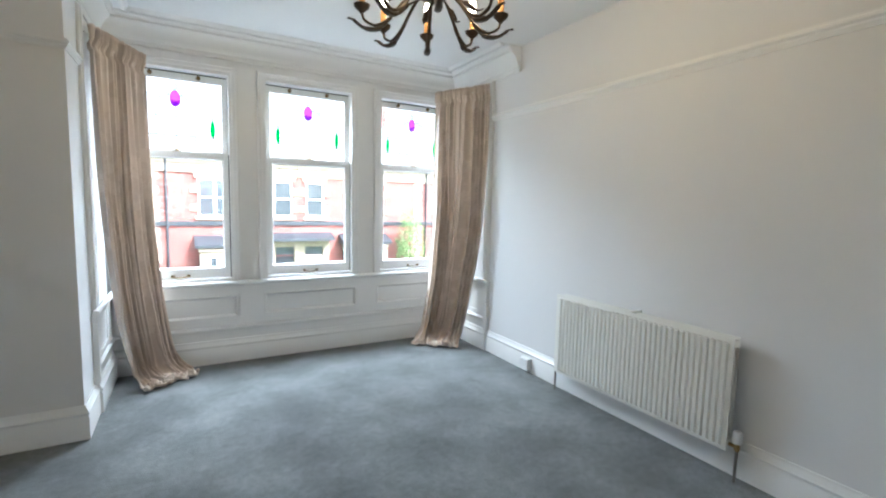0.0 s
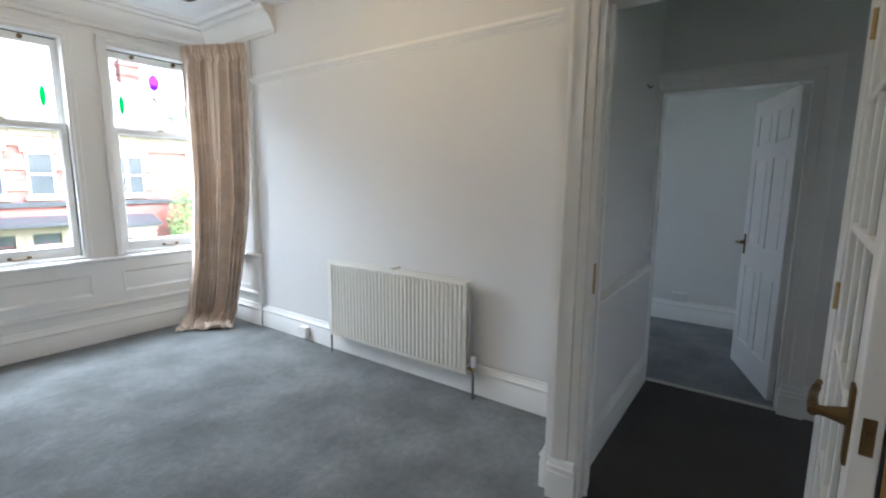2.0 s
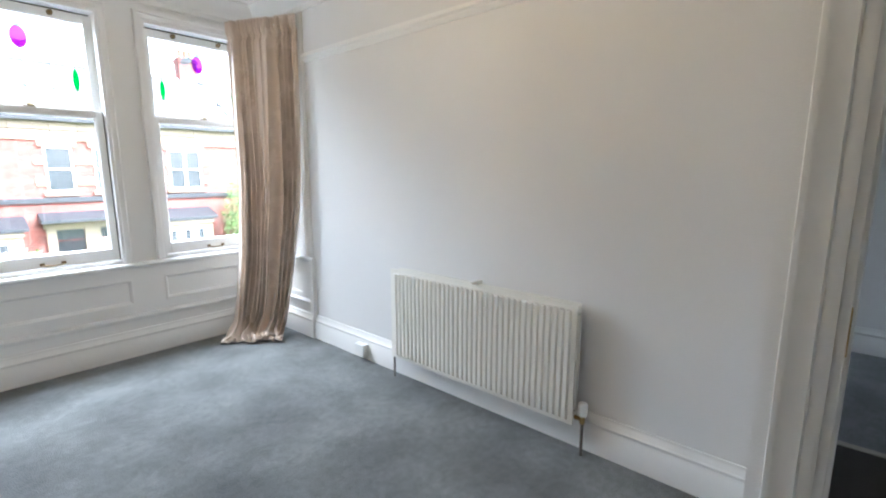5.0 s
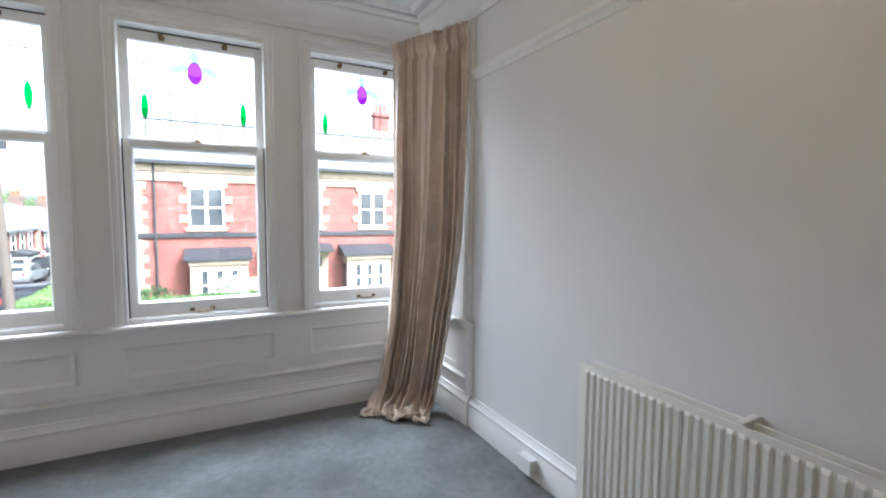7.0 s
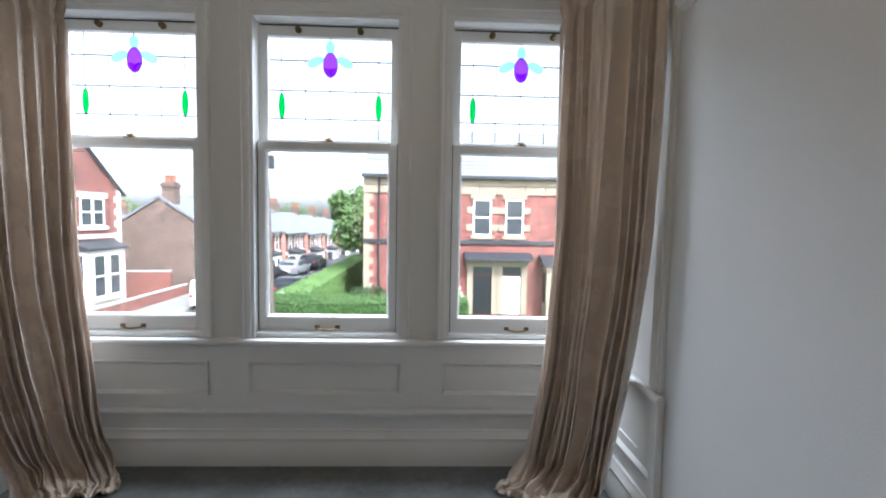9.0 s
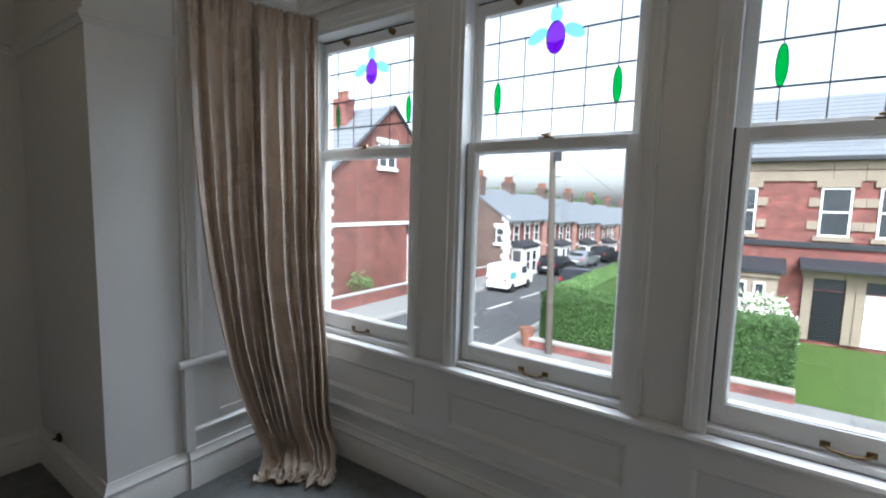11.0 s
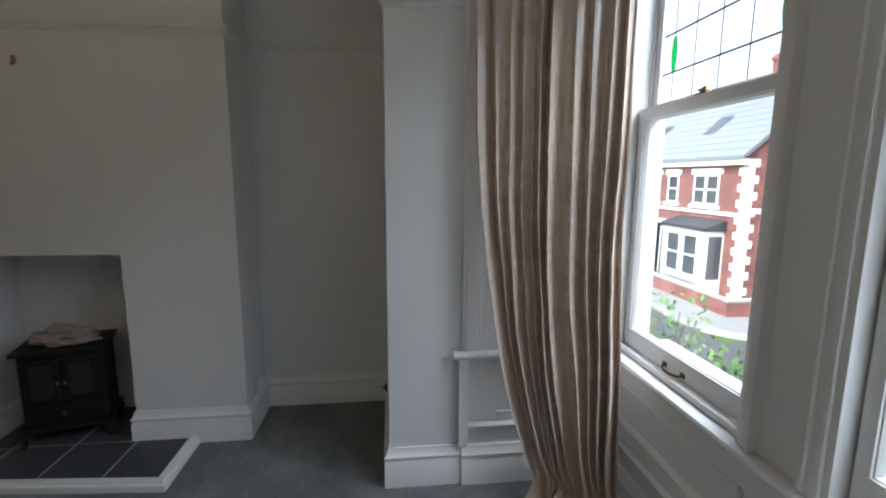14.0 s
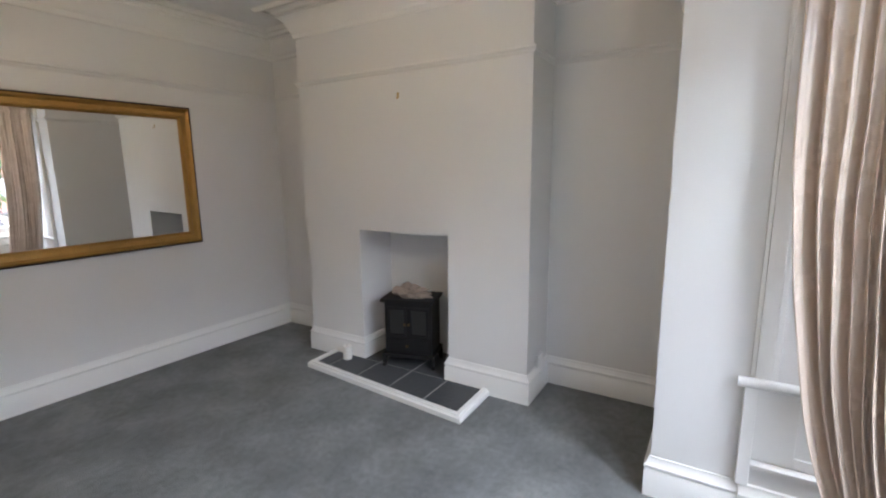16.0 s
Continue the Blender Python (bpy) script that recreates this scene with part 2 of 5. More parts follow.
def lathe(profile, m=None, steps=20):
    bm = bmesh.new()
    rows = []
    for r, z in profile:
        rows.append([bm.verts.new((max(r, 0.0004) * math.cos(2 * math.pi * i / steps), max(r, 0.0004) * math.sin(2 * math.pi * i / steps), z)) for i in range(steps)])
    for a, b in zip(rows, rows[1:]):
        for i in range(steps):
            bm.faces.new((a[i], a[(i + 1) % steps], b[(i + 1) % steps], b[i]))
    bm.faces.new(rows[0][::-1])
    bm.faces.new(rows[-1])
    if m is not None:
        bm.transform(m)
    return bm


def tube(points, radii, steps=10, flat=1.0):
    """A rod along points; flat squeezes it sideways."""
    bm = bmesh.new()
    pts = [Vector(p) for p in points]
    if not isinstance(radii, (list, tuple)):
        radii = [radii] * len(pts)
    rows = []
    side = None
    for i, p in enumerate(pts):
        d = (pts[min(i + 1, len(pts) - 1)] - pts[max(i - 1, 0)]).normalized()
        if side is None:
            side = d.cross(Vector((0, 0, 1)) if abs(d.z) < 0.9 else Vector((1, 0, 0))).normalized()
        side = (side - d * side.dot(d)).normalized()
        up = side.cross(d)
        rows.append([bm.verts.new(p + (side * math.cos(2 * math.pi * k / steps) * flat + up * math.sin(2 * math.pi * k / steps)) * radii[i]) for k in range(steps)])
    for a, b in zip(rows, rows[1:]):
        for k in range(steps):
            bm.faces.new((a[k], a[(k + 1) % steps], b[(k + 1) % steps], b[k]))
    bm.faces.new(rows[0][::-1])
    bm.faces.new(rows[-1])
    return bm


def curve(points, n=16):
    """A smooth line through points."""
    p = [Vector(a) for a in points]
    p = [p[0] * 2 - p[1]] + p + [p[-1] * 2 - p[-2]]
    out = []
    for i in range(1, len(p) - 2):
        for k in range(n if i < len(p) - 3 else n + 1):
            t = k / n
            out.append(0.5 * (2 * p[i] + (p[i + 1] - p[i - 1]) * t + (2 * p[i - 1] - 5 * p[i] + 4 * p[i + 1] - p[i + 2]) * t * t + (3 * p[i] - p[i - 1] - 3 * p[i + 1] + p[i + 2]) * t ** 3))
    return out


# upright plane that faces the room: x along the wall, y up, z out of the wall
def facing_south(x, y, z):
    return Matrix(((1, 0, 0, x), (0, 0, -1, y), (0, 1, 0, z), (0, 0, 0, 1)))


def facing_north(x, y, z):
    return Matrix(((-1, 0, 0, x), (0, 0, 1, y), (0, 1, 0, z), (0, 0, 0, 1)))


def facing_west(x, y, z):
    return Matrix(((0, 0, -1, x), (-1, 0, 0, y), (0, 1, 0, z), (0, 0, 0, 1)))


def facing_east(x, y, z):
    return Matrix(((0, 0, 1, x), (1, 0, 0, y), (0, 1, 0, z), (0, 0, 0, 1)))


def rect(w, h, x=0.0, y=0.0):
    """A rectangle walked counter-clockwise, so that a swept profile grows inward."""
    return [(x - w / 2, y), (x + w / 2, y), (x + w / 2, y + h), (x - w / 2, y + h)]


# ---- plan ----
XE = 2.50        # radiator wall
XB = -1.00       # chimney breast
XA = -1.38       # alcoves
XP = -0.51       # bay side wall
YP = 3.06        # front wall of the alcove, where the bay begins
YB = 3.40        # where the bay's woodwork begins
YN = 4.10        # panelling under the windows
YS = -0.395       # mirror wall, at its west end
YT = -0.535      # and at its east end
XD = 1.90        # wall of the glazed door
YD = 0.39        # where that wall begins
ZC = 2.70        # ceiling
BR0, BR1 = 0.35, 2.27      # chimney breast
FP0, FP1, FPZ = 0.91, 1.69, 1.06
WX = (-0.03, 1.01, 2.05)   # window centres
XF = 3.35        # far door's wall
YH = 0.32        # hall wall

floor = box(XA - 0.1, XE + 0.1, YT - 0.3, YN + 0.1, -0.25, 0)
structure("floor", floor, CARPET, "grey cut-pile carpet with brushed marks and small stains")
hall = box(XE + 0.1, 7.0, -2.6, 2.4, -0.25, -0.002)
structure("floor_hall", box(XD + 0.02, XF, -2.0, YH + 0.02, -0.2, 0.004), HALLCARPET, "dark grey hall carpet")
structure("floor_far_room", hall, CARPET, "grey carpet of the room beyond the hall")
structure("ceiling", box(XA - 0.1, XE + 0.1, YT - 0.3, YN + 0.3, ZC, ZC + 0.2), CEIL, "white painted ceiling")
structure("ceiling_hall_west", box(XD - 0.1, XE + 0.1, -2.6, YT - 0.3, ZC, ZC + 0.2), CEIL, "white hall ceiling")
structure("ceiling_hall", box(XE + 0.1, 7.0, -2.6, 2.4, ZC, ZC + 0.2), CEIL, "white hall ceiling")

# window wall with three openings
OW, OZ0, OZ1 = 0.395, 0.70, 2.40
wall = box(XP - 0.12, XE + 0.12, YN, 4.27, -0.25, OZ0)
box(XP - 0.12, XE + 0.12, YN, 4.27, OZ1, ZC, bm=wall)
edges = [XP - 0.12] + [v for c in WX for v in (c - OW, c + OW)] + [XE + 0.12]
for i in range(0, 8, 2):
    box(edges[i], edges[i + 1], YN, 4.27, OZ0, OZ1, bm=wall)
structure("wall_north", wall, TRIM, "white painted bay wall between the sash windows")
structure("wall_east", box(XE, XE + 0.12, YD, YN, 0, ZC), WALL, "white emulsioned plaster wall")
structure("wall_bay_west", box(XP - 0.12, XP, YP, YN, 0, ZC), WALL, "white plaster side wall of the bay")
structure("wall_alcove_front", box(XA, XP - 0.12, YP, YP + 0.12, 0, ZC), WALL, "white plaster wall")
structure("wall_west", box(XA - 0.12, XA, YT - 0.2, YP + 0.12, 0, ZC), WALL, "white plaster alcove wall")
sw = box(0, 3.4, -0.12, 0, 0, ZC)
sw.transform(pose(XA - 0.05, YS + 0.002, 0, 0, 0, math.degrees(math.atan2(YT - YS, XD - XA))))
structure("wall_south", sw, WALL, "white plaster wall behind the mirror")
breast = bmesh.new()
sec = [(BR0, 0), (FP0, 0), (FP0, FPZ), (FP1, FPZ), (FP1, 0), (BR1, 0), (BR1, ZC), (BR0, ZC)]
ra, rb = [breast.verts.new((XA, y, z)) for y, z in sec], [breast.verts.new((XB, y, z)) for y, z in sec]
breast.faces.new(ra)
breast.faces.new(rb[::-1])
for i in range(8):
    breast.faces.new((ra[i], ra[(i + 1) % 8], rb[(i + 1) % 8], rb[i]))
structure("wall_chimney_breast", breast, WALL, "white plaster chimney breast with an open hearth")
DY0, DY1, DZ = -0.515, 0.25, 2.0
dw = box(XD, XD + 0.12, DY1, YD, 0, ZC)
box(XD, XD + 0.12, YT - 0.2, DY0, 0, ZC, bm=dw)
box(XD, XD + 0.12, DY0, DY1, DZ, ZC, bm=dw)
structure("wall_door", dw, WALL, "white plaster wall round the glazed door")
structure("wall_hall_north", box(XD + 0.12, XF, YH, YD, 0, ZC), WALL, "white hall wall")
structure("wall_hall_north_lower", box(XD + 0.13, XF, YH - 0.025, YH - 0.002, 0, 0.78), WALL, "white boxed-in lower hall wall")
FY0, FY1, FZ = -0.455, 0.315, 1.90
fw = box(XF, XF + 0.12, FY1, 2.4, 0, ZC)
box(XF, XF + 0.12, -2.0, FY0, 0, ZC, bm=fw)
box(XF, XF + 0.12, FY0, FY1, FZ, ZC, bm=fw)
structure("wall_hall_east", fw, WALL, "white hall wall round the far doorway")
# the unseen hole between these blocks is added to brighten the hall
hs = box(XD, XF + 0.12, -2.12, -2.0, 0, 1.0)
box(XD, XF + 0.12, -2.12, -2.0, 2.1, ZC, bm=hs)
box(XD, 2.53, -2.12, -2.0, 1.0, 2.1, bm=hs)
box(2.67, XF + 0.12, -2.12, -2.0, 1.0, 2.1, bm=hs)
structure("wall_hall_south", hs, WALL, "white hall wall with an unseen opening added to let daylight in")
structure("wall_hall_west", box(XD, XD + 0.12, -2.0, YT - 0.2, 0, ZC), WALL)
structure("wall_far_room_east", box(5.0, 5.12, -2.6, 2.4, 0, ZC), WALL, "white wall of the far room")
fn = box(XF, 5.12, 2.28, 2.4, 0, 0.8)
box(XF, 5.12, 2.28, 2.4, 2.3, ZC, bm=fn)
box(XF, 4.22, 2.28, 2.4, 0.8, 2.3, bm=fn)
box(4.74, 5.12, 2.28, 2.4, 0.8, 2.3, bm=fn)
structure("wall_far_room_north", fn, WALL, "white wall with the far room's window opening")
structure("wall_far_room_south", box(XF + 0.12, 5.12, -2.6, -2.48, 0, ZC), WALL)

# ---- mouldings ----
SKIRT = [(0, 0), (0.024, 0), (0.024, 0.125), (0.019, 0.133), (0.019, 0.142), (0.026, 0.148), (0.026, 0.156), (0.018, 0.163), (0.013, 0.178), (0.008, 0.186), (0.008, 0.195), (0, 0.195)]
RAIL = [(0, 2.146), (0.006, 2.146), (0.009, 2.154), (0.016, 2.160), (0.016, 2.166), (0.026, 2.174), (0.026, 2.184), (0.018, 2.188), (0.018, 2.196), (0, 2.196)]


def trim(name, path, profile, material=TRIM, label="white painted moulding"):
    return structure(name, sweep(path, profile), material, label, True)


# walked with the room on the left
room = [(XD, YD), (XE, YD), (XE, YB)]
trim("baseboard_east", room, SKIRT, label="tall white moulded skirting board")
trim("trim_rail_east", room, [(d * 1.3, 2.17 + (z - 2.17) * 1.25) for d, z in RAIL], label="white picture rail")
for nm, pth in (("pier", [(XP, YB), (XP, YP), (XA, YP), (XA, BR1), (XB, BR1), (XB, FP1), (XB - 0.30, FP1)]),
                ("breast", [(XB - 0.30, FP0), (XB, FP0), (XB, BR0), (XA, BR0), (XA, YS), (1.84, YT)])):
    trim("baseboard_" + nm, pth, SKIRT, label="tall white moulded skirting board")
trim("trim_rail_west", [(XP, YB), (XP, YP), (XA, YP), (XA, BR1), (XB, BR1), (XB, BR0), (XA, BR0), (XA, YS), (XD, YT)], RAIL, WALL, label="picture rail painted as the wall")
trim("baseboard_far_room", [(4.998, -2.4), (4.998, 2.2)], SKIRT, label="white skirting board")
trim("trim_rail_far_room", [(4.998, -2.4), (4.998, 2.2)], RAIL, label="white picture rail")
trim("baseboard_hall_east", [(XF, -1.99), (XF, FY0 - 0.1)], SKIRT, label="white skirting board")
trim("baseboard_hall_north", [(XF - 0.02, YH - 0.026), (XD + 0.15, YH - 0.026)], SKIRT, label="white skirting board")
trim("trim_hall_ledge", [(XF, YH), (XD + 0.13, YH)], [(0, 0.775), (0.035, 0.775), (0.042, 0.785), (0.042, 0.798), (0.03, 0.806), (0, 0.806)], label="white ledge on the hall wall")

# bay: skirting, dado band and corner mouldings
BAY = [(XE, YB), (XE, YN), (XP, YN), (XP, YB)]
trim("baseboard_bay", BAY, [(0, 0)] + [(d + 0.015, z) for d, z in SKIRT[1:-1]] + [(0.015, 0.2), (0.015, 0.262), (0.022, 0.272), (0.03, 0.288), (0.03, 0.296), (0.018, 0.306), (0.006, 0.314), (0, 0.314)], label="deep white skirting board of the bay")
CORN = [(0, 2.50), (0.012, 2.50), (0.016, 2.515), (0.016, 2.535), (0.028, 2.545), (0.034, 2.565), (0.05, 2.60), (0.075, 2.63), (0.10, 2.645), (0.10, 2.662), (0.115, 2.668), (0.125, 2.685), (0.125, 2.6985), (0, 2.6985)]
bay_c = [(XE, 3.04), (XE, YN), (XP, YN), (XP, YP), (XA, YP), (XA, BR1), (XB, BR1), (XB, BR0), (XA, BR0), (XA, YS), (XD, YT)]
trim("trim_cornice", bay_c, CORN, CORNICE, "deep moulded white plaster cornice")
trim("trim_ceiling_bead", [(XE - 0.20, 3.04), (XE - 0.20, YN - 0.2), (XP + 0.2, YN - 0.2), (XP + 0.2, YP - 0.2), (XA + 0.2, YP - 0.2), (XA + 0.2, BR1 + 0.2), (XB + 0.2, BR1 + 0.2), (XB + 0.2, BR0 - 0.2), (XA + 0.2, BR0 - 0.2), (XA + 0.2, YS + 0.19), (XD, YT + 0.2)],
     [(-0.03, 2.684), (-0.022, 2.676), (0.0, 2.676), (0.012, 2.688), (0.022, 2.6985), (-0.03, 2.6985)], CORNICE, "plaster bead on the ceiling beside the cornice")
for nm, x, s in (("east", XE, -1), ("west", XP, 1)):
    # upright moulding, dado cap and panel on each side of the bay
    up = bmesh.new()
    for a, b, d in ((YB, YB + 0.015, 0.018), (YB + 0.015, YB + 0.07, 0.026), (YB + 0.07, YB + 0.09, 0.016)):
        box(min(x, x + s * d), max(x, x + s * d), a, b, 0.672, 2.5, 0.003, up)
    structure("trim_upright_" + nm, up, TRIM, "white upright moulding at the bay's edge")
    low = bmesh.new()
    for a, b, z0, z1, d in ((YB - 0.015, YB + 0.03, 0.2, 0.63, 0.034), (YB + 0.03, 3.57, 0.314, 0.63, 0.016), (3.88, 4.08, 0.314, 0.63, 0.016), (3.57, 3.88, 0.575, 0.63, 0.016), (3.57, 3.88, 0.314, 0.36, 0.016), (3.57, 3.88, 0.36, 0.575, 0.010)):
        box(min(x, x + s * d), max(x, x + s * d), a, b, z0, z1, 0.003, low)
    structure("trim_panel_" + nm, low, TRIM, "white panelled dado at the side of the bay")
    cap = tube([(x + s * 0.03, YB - 0.04, 0.651), (x + s * 0.03, 4.075, 0.651)], 0.021, 12)
    structure("trim_dado_cap_" + nm, cap, TRIM, "rounded white dado rail", True)

# panelling under the windows
pan = bmesh.new()
for a, b in ((0.405, 0.61), (1.42, 1.635)):
    box(a, b, YN - 0.016, YN, 0.385, 0.572, bm=pan)
box(XP + 0.03, WX[0] - 0.41, YN - 0.016, YN, 0.385, 0.572, bm=pan)
box(WX[2] + 0.41, XE - 0.03, YN - 0.016, YN, 0.385, 0.572, bm=pan)
box(XP + 0.03, XE - 0.03, YN - 0.016, YN, 0.572, 0.66, bm=pan)
box(XP + 0.03, XE - 0.03, YN - 0.016, YN, 0.314, 0.385, bm=pan)
structure("trim_wainscot", pan, TRIM, "white panelled woodwork under the windows")
for i, c in enumerate(WX):
    mould = sweep(rect(0.83, 0.187, c, 0.385), [(0, 0.0), (0, 0.021), (0.008, 0.022), (0.018, 0.012), (0.024, 0.003), (0.024, 0.0)], True, facing_south(0, YN, 0))
    structure("trim_panel_moulding_%d" % (i + 1), mould, TRIM, "bevelled white panel moulding", True)
stool = sweep([(XE - 0.03, YN), (XP + 0.03, YN)], [(0, 0.66), (0.03, 0.66), (0.047, 0.667), (0.052, 0.678), (0.047, 0.69), (0.03, 0.695), (-0.06, 0.695), (-0.06, 0.66)])
structure("trim_window_board", stool, TRIM, "continuous white window board with a rounded nose", True)


# ---- sash windows ----
def ellipse(cx, cz, rx, rz, y, t=0.004, a0=0.0, a1=360.0, n=24, turn=0.0):
    bm = bmesh.new()
    ct, st = math.cos(radians(turn)), math.sin(radians(turn))
    top = []
    for k in range(n):
        a = radians(a0 + (a1 - a0) * k / (n if a1 - a0 == 360 else n - 1))
        u, v = rx * math.cos(a), rz * math.sin(a)
        top.append((cx + u * ct - v * st, cz + u * st + v * ct))
    f = [bm.verts.new((x, y, z)) for x, z in top]
    b = [bm.verts.new((x, y + t, z)) for x, z in top]
    bm.faces.new(f)
    bm.faces.new(b[::-1])
    for k in range(n):
        bm.faces.new((f[k], b[k], b[(k + 1) % n], f[(k + 1) % n]))
    return bm


def came(points, y, w=0.008):
    return tube([(x, y, z) for x, z in points], w / 2, 6)


def sash_window(number, c):
    w = thing("window_%d" % number, pose(c, YN, 0.69), "white sash window with leaded stained glass in its upper light", kind="structure")
    # architrave round the opening
    arch = sweep([(c + 0.395, 0.70), (c + 0.395, 2.40), (c - 0.395, 2.40), (c - 0.395, 0.70)], [(0, 0), (0, 0.02), (-0.012, 0.026), (-0.03, 0.026), (-0.034, 0.032), (-0.048, 0.032), (-0.052, 0.0)], False, facing_south(0, YN, 0))
    part("architrave", arch, TRIM, w, smooth=True)
    lining = bmesh.new()
    for a, b in ((-0.397, -0.376), (0.376, 0.397)):
        box(c + a, c + b, YN - 0.01, 4.25, 0.69, 2.40, 0.002, lining)
    box(c - 0.376, c + 0.376, YN - 0.01, 4.25, 2.375, 2.40, 0.002, lining)
    for a, b in ((-0.376, -0.368), (0.368, 0.376)):
        box(c + a, c + b, 4.176, 4.188, 0.70, 2.375, 0, lining)
    part("box_frame", lining, TRIM, w)
    # thin near-black strips that draw the shade in the gap round the sashes
    gap = box(c - 0.376, c + 0.376, 4.196, 4.20, 2.365, 2.3755)
    for a, b in ((-0.3762, -0.3685), (0.3685, 0.3762)):
        box(c + a, c + b, 4.198, 4.202, 1.74, 2.365, 0, gap)
        box(c + a, c + b, 4.146, 4.150, 0.722, 1.748, 0, gap)
    part("sash_gap_shade", gap, LEAD, w, "dark strips put in as the shade of the gap round the sashes")
    sill = box(c - 0.376, c + 0.376, YN, 4.36, 0.66, 0.722, 0.004)
    part("sill", sill, TRIM, w)
    # upper sash, set back
    up = bmesh.new()
    y0, y1 = 4.188, 4.226
    for a, b in ((-0.369, -0.33), (0.33, 0.369)):
        box(c + a, c + b, y0, y1, 1.695, 2.366, 0.003, up)
    box(c - 0.33, c + 0.33, y0, y1, 2.312, 2.366, 0.003, up)
    box(c - 0.33, c + 0.33, y0, y1, 1.73, 1.768, 0.003, up)
    upper = part("upper_sash", up, TRIM, w)
    pane = part("pane", box(c - 0.332, c + 0.332, 4.206, 4.210, 1.76, 2.32), PANE, upper, "clear leaded glass")
    pane.visible_shadow = False
    z1, z2, z3 = 2.19, 2.03, 1.88
    cames = bmesh.new()
    for z, cuts in ((z1, ((-0.33, -0.115), (0.115, 0.33))), (z2, ((-0.33, 0.33),)), (z3, ((-0.33, 0.33),))):
        for a, b in cuts:
            join(cames, came([(c + a, z), (c + b, z)], 4.203))
    for u, zs in ((-0.262, ((1.77, 1.88), (2.02, 2.31))), (0.262, ((1.77, 1.88), (2.02, 2.31))), (-0.135, ((1.77, 2.19),)), (0.135, ((1.77, 2.19),)), (0, ((1.77, 2.10), (2.29, 2.31)))):
        for a, b in zs:
            join(cames, came([(c + u, a), (c + u, b)], 4.203, 0.005))
    outline = [(c + 0.04 * math.cos(2 * math.pi * k / 24), 2.17 + 0.066 * math.sin(2 * math.pi * k / 24)) for k in range(25)]
    join(cames, came(outline, 4.203, 0.004))
    join(cames, came([(c - 0.04, 2.155), (c - 0.02, 2.152), (c, 2.135), (c + 0.02, 2.152), (c + 0.04, 2.155)], 4.203, 0.004))
    join(cames, came([(c, 2.135), (c, 2.105)], 4.203, 0.004))
    for u in (-0.262, 0.262):
        join(cames, came([(c + u + 0.017 * math.cos(2 * math.pi * k / 20), 1.948 + 0.07 * math.sin(2 * math.pi * k / 20)) for k in range(21)], 4.203, 0.003))
    part("lead_cames", cames, LEAD, upper, "dark lead strips")
    bits = [("flower_glass", ellipse(c, 2.17, 0.039, 0.065, 4.1995), VIOLET, "violet flower glass"),
            ("petal_glass", ellipse(c - 0.08, 2.185, 0.048, 0.026, 4.2, turn=28), ICE, "pale blue petal glass"),
            ("petal_glass", ellipse(c + 0.08, 2.185, 0.048, 0.026, 4.2, turn=-28), ICE, "pale blue petal glass"),
            ("petal_glass", ellipse(c, 2.262, 0.026, 0.036, 4.2), ICE, "pale blue petal glass"),
            ("flower_tip_glass", ellipse(c, 2.15, 0.037, 0.044, 4.1945, a0=180, a1=360), MAGENTA, "magenta lower flower glass"),
            ("leaf_glass", ellipse(c - 0.262, 1.948, 0.016, 0.069, 4.2), GREEN, "green leaf glass"),
            ("leaf_glass", ellipse(c + 0.262, 1.948, 0.016, 0.069, 4.2), GREEN, "green leaf glass")]
    for nm, bm, mt, lb in bits:
        part(nm, bm, mt, upper, lb).visible_shadow = False
    # lower sash, in front
    lo = bmesh.new()
    y0, y1 = 4.135, 4.174
    for a, b in ((-0.369, -0.332), (0.332, 0.369)):
        box(c + a, c + b, y0, y1, 0.726, 1.748, 0.003, lo)
    box(c - 0.332, c + 0.332, y0, y1, 1.706, 1.748, 0.003, lo)
    box(c - 0.332, c + 0.332, y0, y1, 0.726, 0.802, 0.003, lo)
    bead = sweep(rect(0.664, 0.904, c, 0.802), [(0, 0.012), (0, 0.03), (0.004, 0.03), (0.012, 0.016), (0.012, 0.012)], True, facing_south(0, 4.172, 0))
    join(lo, bead)
    lower = part("lower_sash", lo, TRIM, w)
    pane = part("pane", box(c - 0.334, c + 0.334, 4.153, 4.157, 0.80, 1.708), PANE, lower, "clear float glass")
    pane.visible_shadow = False
    lift = tube(curve([(c - 0.055, 4.133, 0.748), (c - 0.045, 4.118, 0.742), (c, 4.108, 0.738), (c + 0.045, 4.118, 0.742), (c + 0.055, 4.133, 0.748)], 5), 0.0045, 8)
    for u in (-0.055, 0.055):
        join(lift, box(c + u - 0.013, c + u + 0.013, 4.131, 4.136, 0.738, 0.758, 0.002))
    part("sash_lift", lift, OLDBRASS, lower, "worn brass sash lift", True)
    # fastener on the meeting rail and two brass eyes at the head
    fast = box(c - 0.03, c + 0.03, 4.14, 4.17, 1.748, 1.755, 0.002)
    join(fast, lathe([(0.018, 0), (0.018, 0.006), (0.012, 0.012), (0.010, 0.018), (0.004, 0.022)], pose(c + 0.008, 4.155, 1.754), 12))
    join(fast, tube([(c - 0.02, 4.15, 1.766), (c + 0.012, 4.155, 1.768)], 0.005, 8))
    part("sash_fastener", fast, OLDBRASS, lower, "brass sash fastener", True)
    for u in (-0.165, 0.165):
        eye = lathe([(0.017, 0), (0.017, 0.006), (0.008, 0.010), (0.009, 0.020), (0.014, 0.026), (0.006, 0.034)], facing_south(c + u, 4.188, 2.343), 12)
        part("sash_eye", eye, OLDBRASS, upper, "small brass sash eye", True)
    return w


